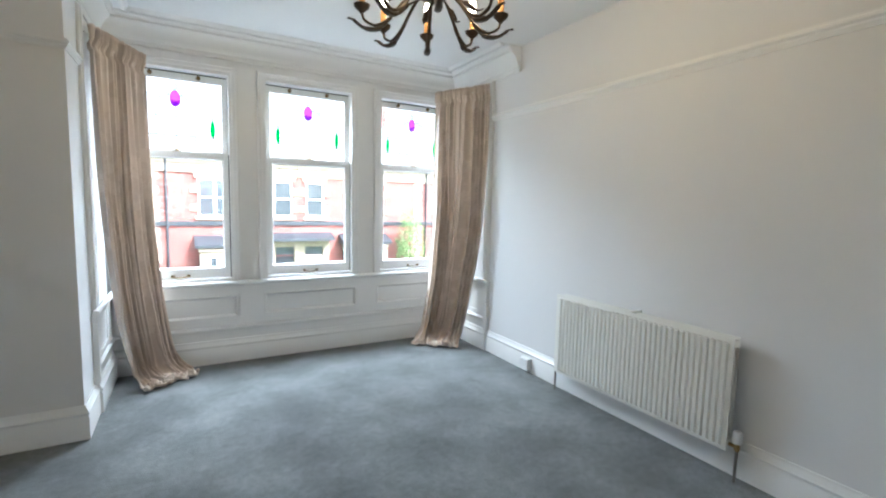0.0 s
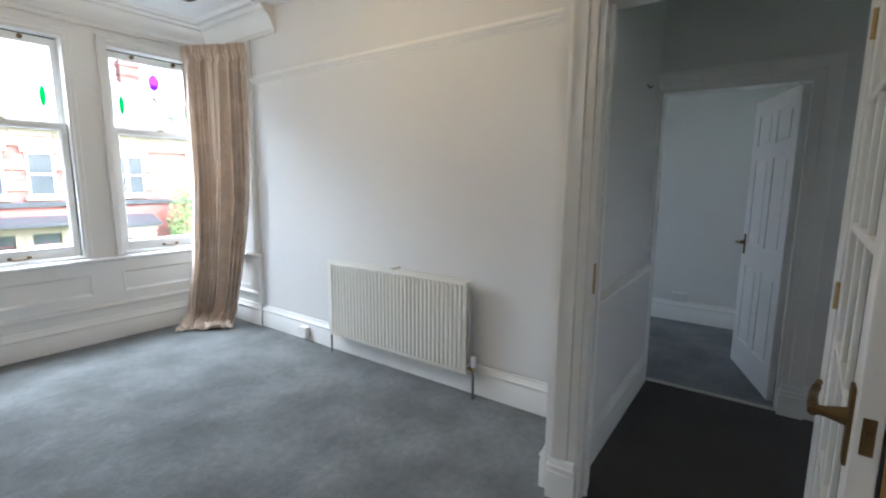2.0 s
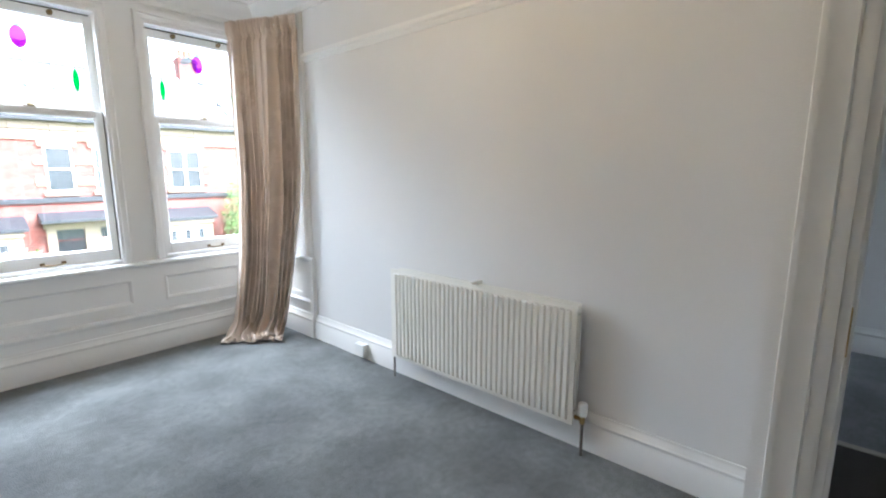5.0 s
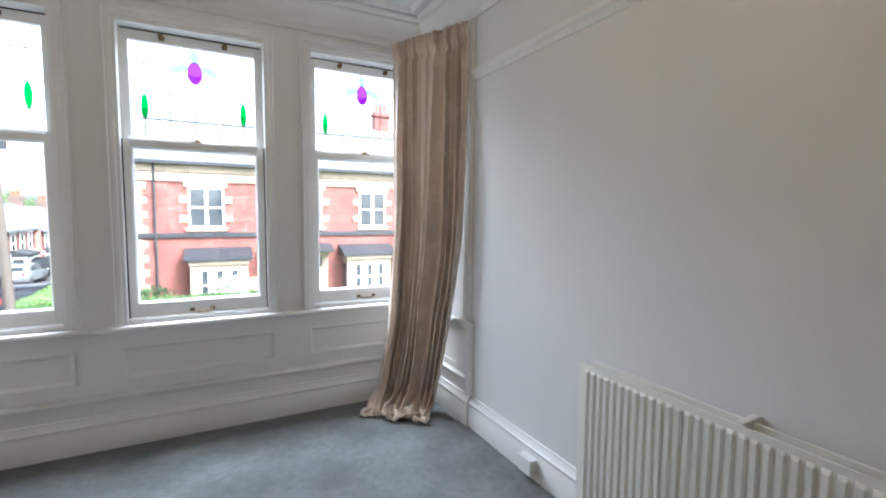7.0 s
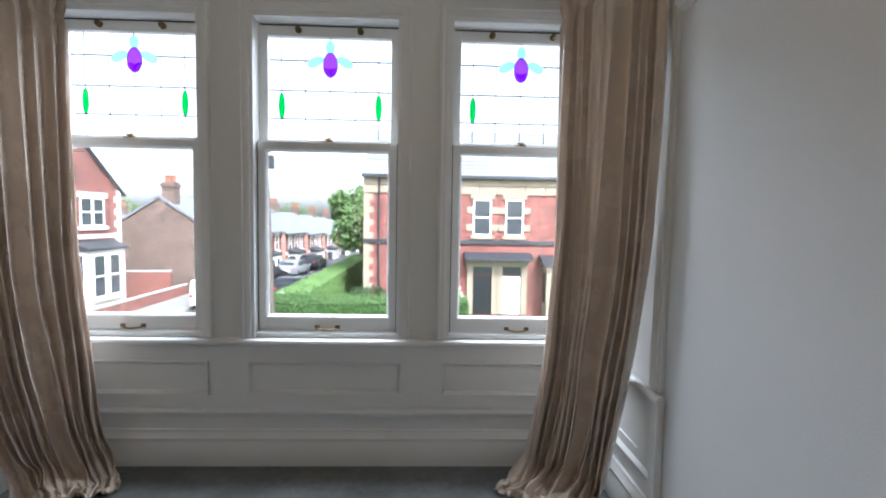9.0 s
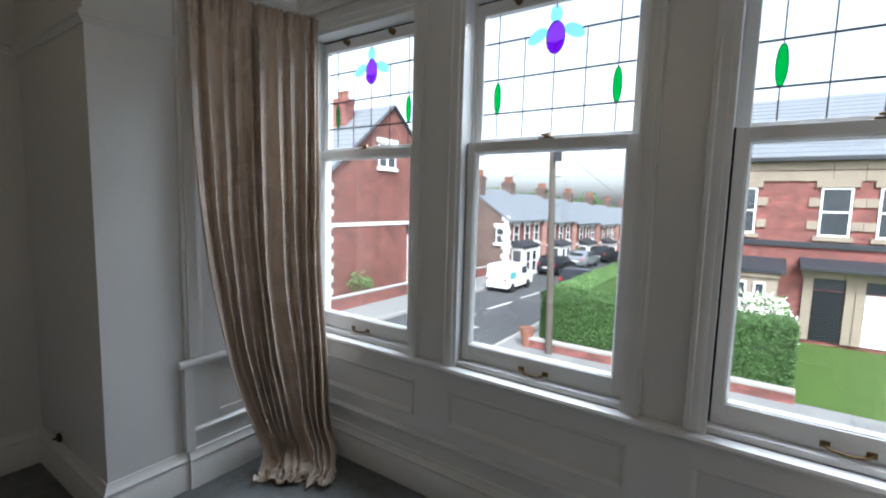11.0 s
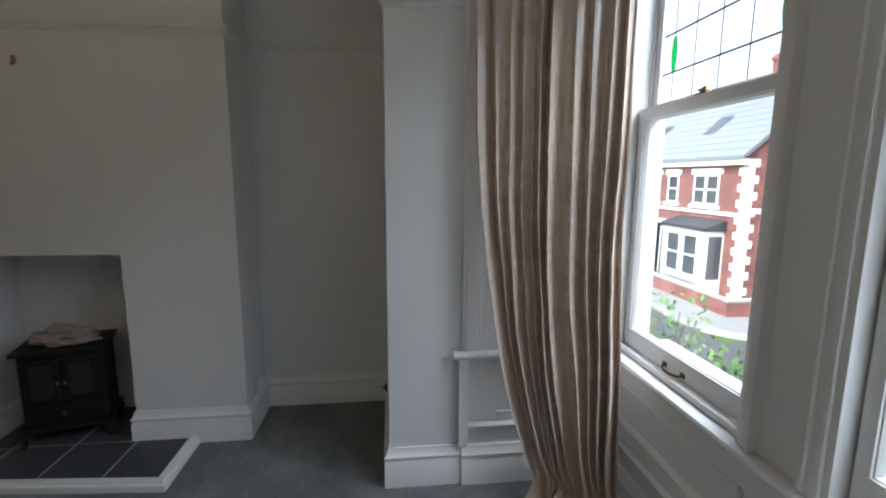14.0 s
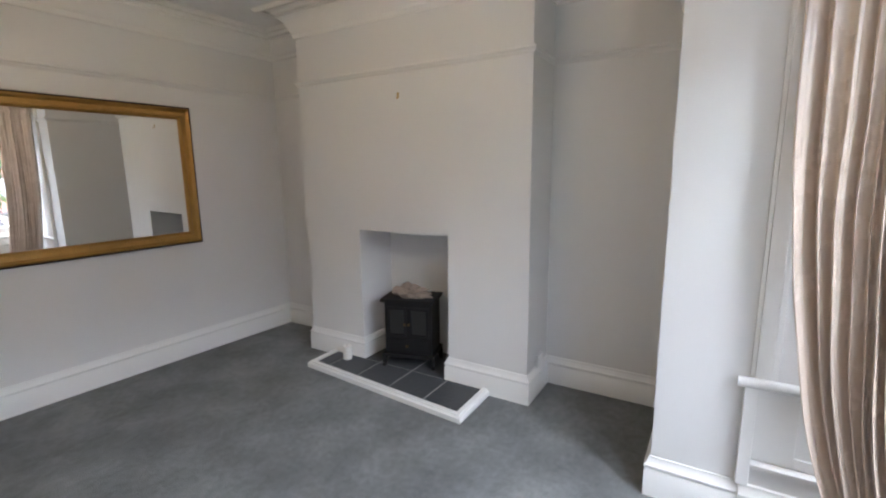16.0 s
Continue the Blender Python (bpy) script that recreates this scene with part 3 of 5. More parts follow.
for i, c in enumerate(WX):
    sash_window(i + 1, c)


# ---- curtains ----
def curtain(label, top0, top1, low0, low1, lean, seed, tall=2.47):
    """Pinch-pleated satin that hangs from a track and gathers on the floor; lean: which way the hem pushes out."""
    rnd = random.Random(seed)
    t = thing("curtain", pose(low0[0] / 2 + low1[0] / 2, low0[1] / 2 + low1[1] / 2, 0), label, "curtain", "curtains of the bay")
    a0, a1, b0, b1, ln = Vector(top0), Vector(top1), Vector(low0), Vector(low1), Vector(lean)
    nu, nv, folds = 330, 110, 11
    ph = [rnd.uniform(-0.5, 0.5) for _ in range(folds + 2)]
    amp = [rnd.uniform(0.6, 1.3) for _ in range(folds + 2)]
    uneven = [(0.42, 1.6, rnd.random(), 0.12), (0.3, 3.3, rnd.random(), -0.2)]
    bm = bmesh.new()
    grid = []
    for j in range(nv + 1):
        v = j / nv
        row = []
        for i in range(nu + 1):
            s = i / nu
            h = 1 - v
            # the cloth runs down to the floor and the last of it lies there
            fall = tall + 0.46
            down = v * fall
            z = tall - down
            out = 0.0
            if z < 0.10:
                over = 0.10 - z
                z = 0.012 + 0.088 * math.exp(-over / 0.08)
                out = 0.12 * (1 - math.exp(-over / 0.12)) + 0.14 * over
            e = (1 - max(0, z) / tall)
            # it hangs plumb and spreads only near the floor
            sweep_in = e ** (2.9 + 1.6 * s)
            p = (a0.lerp(a1, s)).lerp(b0.lerp(b1, s), sweep_in)
            d = ((a1 - a0).lerp(b1 - b0, sweep_in)).normalized()
            nrm = Vector((-d.y, d.x))
            if nrm.dot(ln) < 0:
                nrm = -nrm
            # folds of uneven width that drift sideways and part as they fall
            f = folds * (s + sum(w / (2 * math.pi * q) * math.sin(2 * math.pi * (q * s + o + r * e)) for w, q, o, r in uneven))
            k = max(0.0, min(folds, f))
            i2 = int(k)
            am = amp[i2] * (1 - (k - i2)) + amp[i2 + 1] * (k - i2)
            ph_s = ph[i2] * (1 - (k - i2)) + ph[i2 + 1] * (k - i2)
            am *= 1 + 0.5 * math.sin(2.6 * e + 5 * ph_s)
            wave = math.sin(2 * math.pi * f) + 0.28 * math.sin(4 * math.pi * f + 5 * ph_s + 1.5 * e) + 0.22 * math.sin(2 * math.pi * (0.45 * f + ph_s + 0.5 * e))
            roll = math.cos(2 * math.pi * f + 0.5)
            head = max(0.0, 1 - down / 0.14)
            depth = 0.024 * am * (0.7 + 0.65 * e)
            off = wave * depth * (1 - 0.6 * head) * (1 - 0.45 * max(0.0, 1 - z / 0.25))
            off += head * 0.02 * math.sin(2 * math.pi * s * 22) ** 3
            if 0.10 < down < 0.15:
                off -= 0.014
            off += 0.012 * noise.noise((s * 5 + seed, v * 3.5, seed)) * (0.3 + e)
            crumple = max(0.0, 1 - z / 0.22)
            bunch = noise.noise((s * 7 + seed, v * 22, 3.1 * seed)) + 0.45 * noise.noise((s * 15, v * 40, seed))
            off += out + crumple * 0.05 * bunch
            z += crumple * 0.055 * max(-0.2, noise.noise((s * 9, v * 26 + seed, 7.7))) + 0.02 * crumple * (0.5 + 0.5 * wave)
            slide = 0.3 * depth * roll * (1 - max(0.0, 1 - z / 0.3)) + 0.025 * noise.noise((s * 4, v * 6, seed + 5.0)) * e + crumple * 0.03 * noise.noise((s * 7, v * 22, seed + 9.0))
            q = p + nrm * off + d * slide
            row.append(bm.verts.new((q.x, q.y, max(0.006, z))))
        grid.append(row)
    for j in range(nv):
        for i in range(nu):
            bm.faces.new((grid[j][i], grid[j][i + 1], grid[j + 1][i + 1], grid[j + 1][i]))
    cloth = part("drape", bm, SATIN, t, smooth=True)
    thick = cloth.modifiers.new("cloth", "SOLIDIFY")
    thick.thickness, thick.offset = 0.004, 0
    away = Vector((-(a1 - a0).y, (a1 - a0).x)).normalized()
    away = -away if away.dot(ln) > 0 else away
    q0, q1 = a0 + away * 0.028, a1 + away * 0.028
    part("track", tube([(q0.x, q0.y, tall - 0.05), (q1.x, q1.y, tall - 0.05)], 0.007, 8), PLASTIC, t, "white curtain track", True)
    return t


curtain("taupe satin pinch-pleated curtain gathered on the carpet by the radiator", (2.44, 3.40), (2.185, 3.97), (2.375, 3.69), (2.03, 3.985), (-1, -0.5), 3)
curtain("taupe satin pinch-pleated curtain pooled on the carpet by the alcove", (-0.455, 3.44), (-0.215, 3.99), (-0.36, 3.785), (-0.03, 3.99), (1, -0.5), 8, 2.41)


# ---- radiator ----
def radiator():
    y0, y1, z0, z1 = 1.12, 2.37, 0.158, 0.74
    t = thing("radiator", pose(XE, (y0 + y1) / 2, z0), "cream double-panel ribbed radiator fixed to the wall", "radiator")
    n = 36
    def ribbed(x, dx):
        bm = bmesh.new()
        pitch = (y1 - y0 - 0.05) / n
        ys = [(y0, 0.0), (y0 + 0.024, 0.0)]
        for k in range(n):
            a = y0 + 0.025 + k * pitch
            ys += [(a, 0.0), (a + pitch * 0.2, 1.0), (a + pitch * 0.62, 1.0), (a + pitch * 0.82, 0.0)]
        ys += [(y1 - 0.024, 0.0), (y1, 0.0)]
        rows = []
        for z, g in ((z0, 0), (z0 + 0.018, 0), (z0 + 0.028, 1), (z1 - 0.03, 1), (z1 - 0.02, 0), (z1, 0)):
            rows.append([bm.verts.new((x + dx * (0.0 if g * r else 1.0), y, z)) for y, r in ys])
        for a, b in zip(rows, rows[1:]):
            for i in range(len(ys) - 1):
                bm.faces.new((a[i], a[i + 1], b[i + 1], b[i]))
        back = [[bm.verts.new((x + dx * 1.6, y, z)) for y in (y0, y1)] for z in (z0, z1)]
        return bm
    f = ribbed(2.378, 0.011)
    join(f, box(2.391, 2.398, y0, y1, z0, z1))
    part("front_panel", f, ENAMEL, t, "ribbed cream front panel")
    part("back_panel", box(2.452, 2.462, y0 + 0.01, y1 - 0.01, z0 + 0.005, z1 - 0.002, 0.003), ENAMEL, t)
    for a in (y0 + 0.004, y1 - 0.028):
        part("manifold", box(2.399, 2.452, a, a + 0.024, z1 - 0.05, z1 - 0.012, 0.006), ENAMEL, t)
        part("manifold", box(2.399, 2.452, a, a + 0.024, z0 + 0.012, z0 + 0.05, 0.006), ENAMEL, t)
    fins = bmesh.new()
    for k in range(40):
        yy = y0 + 0.05 + k * (y1 - y0 - 0.1) / 39
        box(2.4, 2.451, yy, yy + 0.002, z0 + 0.06, z1 - 0.03, 0, fins)
    part("convector_fins", fins, ENAMEL, t)
    for a in (y0 + 0.2, 1.745, y1 - 0.2):
        part("bracket", box(2.40, 2.499, a - 0.012, a + 0.012, z1 - (0.03 if a == 1.745 else 0.12), z1 + (0.006 if a == 1.745 else -0.06), 0.002), ENAMEL, t)
    for yy, nm in ((y0 - 0.035, "thermostatic_valve"), (y1 + 0.018, "lockshield_valve")):
        body = lathe([(0.012, 0), (0.014, 0.02), (0.012, 0.045)], pose(2.425, yy, 0.165), 12)
        join(body, tube([(2.425, yy, 0.185), (2.425, yy + (0.05 if yy < y0 else -0.03), 0.185)], 0.010, 10))
        v = part(nm, body, BRASS if yy < y0 else COPPER, t, smooth=True)
        if yy < y0:
            part("valve_head", lathe([(0.019, 0), (0.022, 0.006), (0.022, 0.05), (0.019, 0.062), (0.012, 0.066)], pose(2.425, yy, 0.205), 16), PLASTIC, v, "white plastic valve head", True)
        part("pipe", tube([(2.425, yy, 0.0), (2.425, yy, 0.168)], 0.0075, 10), COPPER, t, "dull metal pipe into the carpet", True)


radiator()


def surface_socket(name, m, w, h, d, material, label, category):
    t = thing(name, m, label, category, local=True)
    part("back_box", box(-w / 2, w / 2, 0, h, 0, d * 0.75, 0.003), material, t)
    part("face_plate", box(-w / 2 + 0.002, w / 2 - 0.002, 0.002, h - 0.002, d * 0.76, d, 0.003), material, t)
    return t


surface_socket("wall_socket", facing_west(XE - 0.025, 2.77, 0.035), 0.10, 0.085, 0.045, PLASTIC, "white plastic socket box on the skirting", "socket")
surface_socket("wall_socket", facing_north(-1.17, BR1 + 0.012, 0.20), 0.085, 0.085, 0.02, PLASTIC, "white plastic wall socket by the chimney breast", "socket")
surface_socket("wall_socket", facing_west(4.97, 0.32, 0.20), 0.15, 0.085, 0.03, PLASTIC, "white double socket on the far room's wall", "socket")
bl = thing("cable_outlet", facing_south(-1.05, YP - 0.012, 0.24), "round black cable outlet on the alcove skirting", "cable outlet", local=True)
part("disc", lathe([(0.024, 0), (0.024, 0.008), (0.018, 0.014), (0.008, 0.016)], None, 16), BLACKPLASTIC, bl, smooth=True)
part("plug", lathe([(0.006, 0.014), (0.006, 0.03)], None, 10), BLACKPLASTIC, bl)


# ---- fireplace ----
def hearth():
    t = thing("hearth", pose(-0.8, 1.3, 0), "slate-tiled hearth with a white painted wooden kerb", "hearth")
    y0, y1 = 0.595, 2.015
    front = lambda y: -0.69 + 0.12 * (y - y0) / (y1 - y0)
    def fit_front(bm, gap):
        for v in bm.verts:
            if v.co.x > XB + 0.1:
                v.co.x = front(v.co.y) - gap
        return bm
    kerb = sweep([(XB + 0.026, y0), (front(y0), y0), (front(y1), y1), (XB + 0.026, y1)], [(0, 0), (0, 0.03), (0.005, 0.036), (0.012, 0.036), (0.016, 0.048), (0.045, 0.048), (0.05, 0.043), (0.05, 0)])
    part("kerb", kerb, TRIM, t, "white painted wooden kerb", True)
    bed = fit_front(box(XB + 0.026, XB + 0.35, y0 + 0.05, y1 - 0.05, 0.0, 0.0335), 0.05)
    box(XA + 0.004, XB + 0.026, FP0 + 0.026, FP1 - 0.026, 0.0, 0.0335, bm=bed)
    part("grout_bed", bed, GROUT, t)
    cuts = [y0 + 0.052, 0.78, 1.085, 1.39, 1.695, y1 - 0.052]
    for a, b in zip(cuts, cuts[1:]):
        part("tile", fit_front(box(XB + 0.034, XB + 0.35, a + 0.006, b - 0.006, 0.028, 0.0365), 0.054), SLATE, t)
    cuts = [FP0 + 0.028, 1.085, 1.39, FP1 - 0.028]
    for a, b in zip(cuts, cuts[1:]):
        part("tile", box(XB - 0.285, XB + 0.024, a + 0.006, b - 0.006, 0.028, 0.0365, 0.0015), SLATE, t)
        part("tile", box(XA + 0.006, XB - 0.291, a + 0.006, b - 0.006, 0.028, 0.0365, 0.0015), SLATE, t)


hearth()


def stove():
    t = thing("stove", pose(-1.125, 1.30, 0.036, 0, 0, 17), "small black electric stove with double doors on the hearth", "stove", local=True)
    w, d = 0.20, 0.125
    part("base", box(-d - 0.005, d + 0.03, -w, w, 0.085, 0.11, 0.006), IRON, t)
    body = bmesh.new()
    box(-d, d, -w + 0.02, w - 0.02, 0.111, 0.505, 0.006, body)
    part("body", body, IRON, t)
    top = box(-d - 0.012, d + 0.03, -w - 0.004, w + 0.004, 0.506, 0.53, 0.007)
    part("top", top, IRON, t)
    for a, b in ((-0.165, -0.004), (0.004, 0.165)):
        door = sweep(rect(abs(b - a), 0.235, (a + b) / 2, 0.235), [(0, 0), (0, 0.012), (0.022, 0.014), (0.028, 0.004), (0.028, 0)], True, facing_east(d + 0.001, 0, 0))
        leaf = part("door", door, IRON, t)
        part("pane", box(d + 0.001, d + 0.005, a + 0.026, b - 0.026, 0.26, 0.445), BLACKPLASTIC, leaf, "dark glass")
        part("knob", lathe([(0.005, 0), (0.005, 0.01), (0.010, 0.014), (0.010, 0.02), (0.004, 0.024)], facing_east(d + 0.014, a + 0.012 if a > 0 else b - 0.012, 0.345), 10), OLDBRASS, leaf, "small dull brass knob", True)
    dr = part("drawer", box(d + 0.001, d + 0.013, -0.165, 0.165, 0.135, 0.222, 0.004), IRON, t)
    part("knob", lathe([(0.005, 0), (0.005, 0.01), (0.011, 0.014), (0.011, 0.02), (0.004, 0.024)], facing_east(d + 0.013, 0, 0.178), 10), OLDBRASS, dr, "small dull brass knob", True)
    for x, y in ((d, -w + 0.02), (d, w - 0.02), (-d + 0.02, -w + 0.02), (-d + 0.02, w - 0.02)):
        k = 1 if y > 0 else -1
        leg = tube(curve([(x, y, 0.09), (x + 0.01, y + k * 0.012, 0.06), (x + 0.004, y + k * 0.006, 0.025), (x + 0.018, y + k * 0.018, 0.004)], 5), [0.02] * 5 + [0.016] * 5 + [0.013] * 6, 8)
        part("leg", leg, IRON, t, smooth=True)


stove()
rag = thing("cloth", pose(-1.11, 1.32, 0.566), "crumpled beige cloth lying on the stove", "cloth")
bm = bmesh.new()
bmesh.ops.create_icosphere(bm, subdivisions=5, radius=1)
for v in bm.verts:
    n1 = noise.noise(v.co * 2.1 + Vector((3, 1, 4))) * 0.5 + noise.noise(v.co * 5 + Vector((9, 2, 1))) * 0.28
    k = 1 + n1
    v.co = Vector((-1.10 + v.co.x * 0.085 * k, 1.30 + v.co.y * 0.145 * k, 0.568 + max(0, 0.02 + v.co.z * 0.052 * k)))
part("folds", bm, CLOTH, rag, smooth=True)
cn = thing("candle", pose(-0.90, 0.82, 0.036), "plain white pillar candle standing on the hearth tiles", "candle", local=True)
part("wax_body", lathe([(0.032, 0), (0.034, 0.006), (0.034, 0.105), (0.030, 0.110), (0.008, 0.104)], None, 24), WAX, cn, smooth=True)
part("wick", tube([(0, 0, 0.10), (0.002, 0, 0.118)], 0.0015, 6), IRON, cn)
pk = thing("picture_hook", facing_east(XB, 1.31, 1.985), "small brass picture hook on the chimney breast", "hook", local=True)
part("plate", box(-0.009, 0.009, 0, 0.038, 0, 0.003, 0.001), BRASS, pk)
part("prong", tube([(0, 0.004, 0.003), (0, -0.006, 0.010), (0, -0.002, 0.018), (0, 0.006, 0.018)], 0.003, 8), BRASS, pk, smooth=True)


# ---- mirror ----
def mirror():
    x0, x1, z0, z1 = -0.54, 0.85, 0.945, 1.995
    t = thing("mirror", pose((x0 + x1) / 2, YS, z0), "large landscape mirror in a moulded antique gilt frame", "mirror")
    w, h = x1 - x0, z1 - z0
    turn = math.degrees(math.atan2(YT - YS, XD - XA))
    at = pose((x0 + x1) / 2, YS + (YT - YS) * ((x0 + x1) / 2 - XA) / (XD - XA) + 0.004, z0, 0, 0, turn)
    t.matrix_basis = at
    INV[t.name] = Matrix()
    prof = [(0, 0.0), (0, 0.030), (0.006, 0.040), (0.016, 0.044), (0.026, 0.038), (0.032, 0.028), (0.058, 0.024), (0.064, 0.030), (0.072, 0.030), (0.078, 0.022), (0.086, 0.014), (0.086, 0.0)]
    part("frame", sweep(rect(w, h, 0, 0), prof, True, facing_north(0, 0, 0)), GILT, t, "moulded gilt frame", True)
    lip = [(-0.009, 0.0), (-0.009, 0.026), (-0.004, 0.033), (0.0035, 0.036), (0.0035, 0.0)]
    part("outer_edge", sweep(rect(w, h, 0, 0), lip, True, facing_north(0, 0, 0)), BRONZE, t, "dark brown outer edge", True)
    part("mirror_glass", box(-w / 2 + 0.08, w / 2 - 0.08, 0.004, 0.010, 0.08, h - 0.08), SILVER, t)


mirror()


# ---- doors ----
def architrave(name, m, w, h, plinth=True):
    prof = [(0, 0), (0, 0.014), (-0.012, 0.02), (-0.03, 0.02), (-0.036, 0.028), (-0.075, 0.03), (-0.086, 0.036), (-0.10, 0.036), (-0.104, 0.0)]
    z0 = 0.18 if plinth else 0.0
    bm = sweep([(w / 2, z0), (w / 2, h), (-w / 2, h), (-w / 2, z0)], prof, False, m)
    structure(name, bm, TRIM, "white moulded door architrave", True)
    if plinth:
        pl = bmesh.new()
        for s in (-1, 1):
            own = bmesh.new()
            c = s * (w / 2 + 0.053)
            box(c - 0.062, c + 0.062, 0, 0.125, 0, 0.046, 0.002, own)
            box(c - 0.058, c + 0.058, 0.125, 0.140, 0, 0.040, 0.003, own)
            box(c - 0.062, c + 0.062, 0.140, 0.152, 0, 0.046, 0.003, own)
            box(c - 0.055, c + 0.055, 0.152, 0.182, 0, 0.038, 0.004, own)
            join(pl, own)
        pl.transform(m)
        structure(name + "_plinth", pl, TRIM, "white plinth block of the architrave")


DC, DWID = (DY0 + DY1) / 2, DY1 - DY0
own = facing_west(XD, DC, 0)
architrave("trim_door_room", own, DWID, DZ)
architrave("trim_door_far", facing_west(XF, (FY0 + FY1) / 2, 0), FY1 - FY0, FZ)
lin = bmesh.new()
box(XD - 0.004, XD + 0.124, DY1 - 0.022, DY1 + 0.001, 0, DZ, 0.002, lin)
box(XD - 0.004, XD + 0.124, DY0 - 0.001, DY0 + 0.022, 0, DZ, 0.002, lin)
box(XD - 0.004, XD + 0.124, DY0 + 0.022, DY1 - 0.022, DZ - 0.022, DZ + 0.001, 0.002, lin)
box(XD + 0.05, XD + 0.065, DY1 - 0.034, DY1 - 0.022, 0, DZ - 0.022, 0.002, lin)
structure("trim_door_lining", lin, TRIM, "white door lining")
structure("trim_strike_plate", box(XD + 0.012, XD + 0.034, DY1 - 0.026, DY1 - 0.0215, 0.90, 1.02, 0.001), BRASS, "brass strike plate")
lin = bmesh.new()
box(XF - 0.004, XF + 0.124, FY1 - 0.02, FY1 + 0.001, 0, FZ, 0.002, lin)
box(XF - 0.004, XF + 0.124, FY0 - 0.001, FY0 + 0.02, 0, FZ, 0.002, lin)
box(XF - 0.004, XF + 0.124, FY0 + 0.02, FY1 - 0.02, FZ - 0.02, FZ + 0.001, 0.002, lin)
structure("trim_far_lining", lin, TRIM, "white door lining")
structure("trim_threshold", box(XD - 0.012, XD + 0.03, DY0 + 0.022, DY1 - 0.022, 0.0, 0.009, 0.003), STEEL, "metal carpet strip in the doorway")
structure("trim_threshold_far", box(XF - 0.01, XF + 0.03, FY0 + 0.02, FY1 - 0.02, 0.0, 0.010, 0.003), STEEL, "metal carpet strip in the far doorway")


def lever(parent, x, z, y, s, k):
    """A lever handle on its plate; s: side of the leaf it stands on, k: way the lever points."""
    pl = part("handle_plate", box(x - 0.017, x + 0.017, min(y, y + s * 0.007), max(y, y + s * 0.007), z - 0.085, z + 0.06, 0.003), OLDBRASS, parent, "antique brass handle plate")
    rose = lathe([(0.017, 0), (0.014, 0.012), (0.010, 0.03), (0.009, 0.042), (0.012, 0.05)], Matrix(((1, 0, 0, x), (0, 0, s, y + s * 0.006), (0, 1, 0, z), (0, 0, 0, 1))), 14)
    part("spindle", rose, OLDBRASS, pl, smooth=True)
    bar = tube(curve([(x - k * 0.008, y + s * 0.053, z - 0.002), (x + k * 0.03, y + s * 0.054, z + 0.004), (x + k * 0.075, y + s * 0.052, z + 0.002), (x + k * 0.1, y + s * 0.047, z + 0.01), (x + k * 0.096, y + s * 0.045, z + 0.02)], 5), [0.009] * 5 + [0.008] * 10 + [0.006] * 6, 10)
    part("handle", bar, OLDBRASS, pl, "scrolled antique brass lever", True)


def glazed_door():
    # leaf from the hinge along +x of its own, seen open against the wall
    L, T, H = 0.76, 0.036, 1.97
    ang = math.degrees(math.atan2(0.042, -0.78))
    t = thing("door_1", pose(1.885, -0.497, 0.012, 0, 0, ang), "white fifteen-pane door with reeded glass, open against the wall", kind="structure", local=True)
    fr = bmesh.new()
    st = 0.10
    box(0, st, 0, T, 0, H, 0.003, fr)
    box(L - st, L, 0, T, 0, H, 0.003, fr)
    box(st, L - st, 0, T, 0, 0.22, 0.003, fr)
    box(st, L - st, 0, T, H - 0.10, H, 0.003, fr)
    part("door_frame", fr, TRIM, t)
    cols, rows = 3, 5
    pw, ph = (L - 2 * st) / cols, (H - 0.32) / rows
    for i in range(1, cols):
        x = st + i * pw
        part("glazing_bar", box(x - 0.011, x + 0.011, 0.002, T - 0.002, 0.22, H - 0.10, 0.004), TRIM, t)
    for j in range(1, rows):
        z = 0.22 + j * ph
        part("glazing_bar", box(st, L - st, 0.001, T - 0.001, z - 0.011, z + 0.011, 0.004), TRIM, t)
    for i in range(cols):
        for j in range(rows):
            x, z = st + i * pw + 0.011, 0.22 + j * ph + 0.011
            bm = bmesh.new()
            n = 24
            w, h = pw - 0.022, ph - 0.022
            rows_v = []
            for k in range(n + 1):
                yy = T / 2 - 0.002 - 0.002 * (0.5 + 0.5 * math.cos(2 * math.pi * k / 2))
                rows_v.append([bm.verts.new((x + w * k / n, yy, z)), bm.verts.new((x + w * k / n, yy, z + h)), bm.verts.new((x + w * k / n, T / 2 + 0.002, z + h)), bm.verts.new((x + w * k / n, T / 2 + 0.002, z))])
            for a, b in zip(rows_v, rows_v[1:]):
                for q in range(4):
                    bm.faces.new((a[q], a[(q + 1) % 4], b[(q + 1) % 4], b[q]))
            bm.faces.new(rows_v[0])
            bm.faces.new(rows_v[-1][::-1])
            part("pane", bm, REED, t, "reeded obscure glass")
    lever(t, L - 0.05, 0.92, 0.0, -1, -1)
    part("latch_plate", box(L - 0.001, L + 0.002, 0.009, T - 0.009, 0.88, 0.945, 0.001), OLDBRASS, t, "antique brass latch plate")
    part("latch_bolt", box(L + 0.0021, L + 0.009, 0.013, T - 0.013, 0.90, 0.925, 0.002), OLDBRASS, t)
    for z in (0.2, 1.0, 1.75):
        part("hinge", tube([(0.0, -0.006, z - 0.04), (0.0, -0.006, z + 0.04)], 0.006, 8), BRASS, t)


glazed_door()


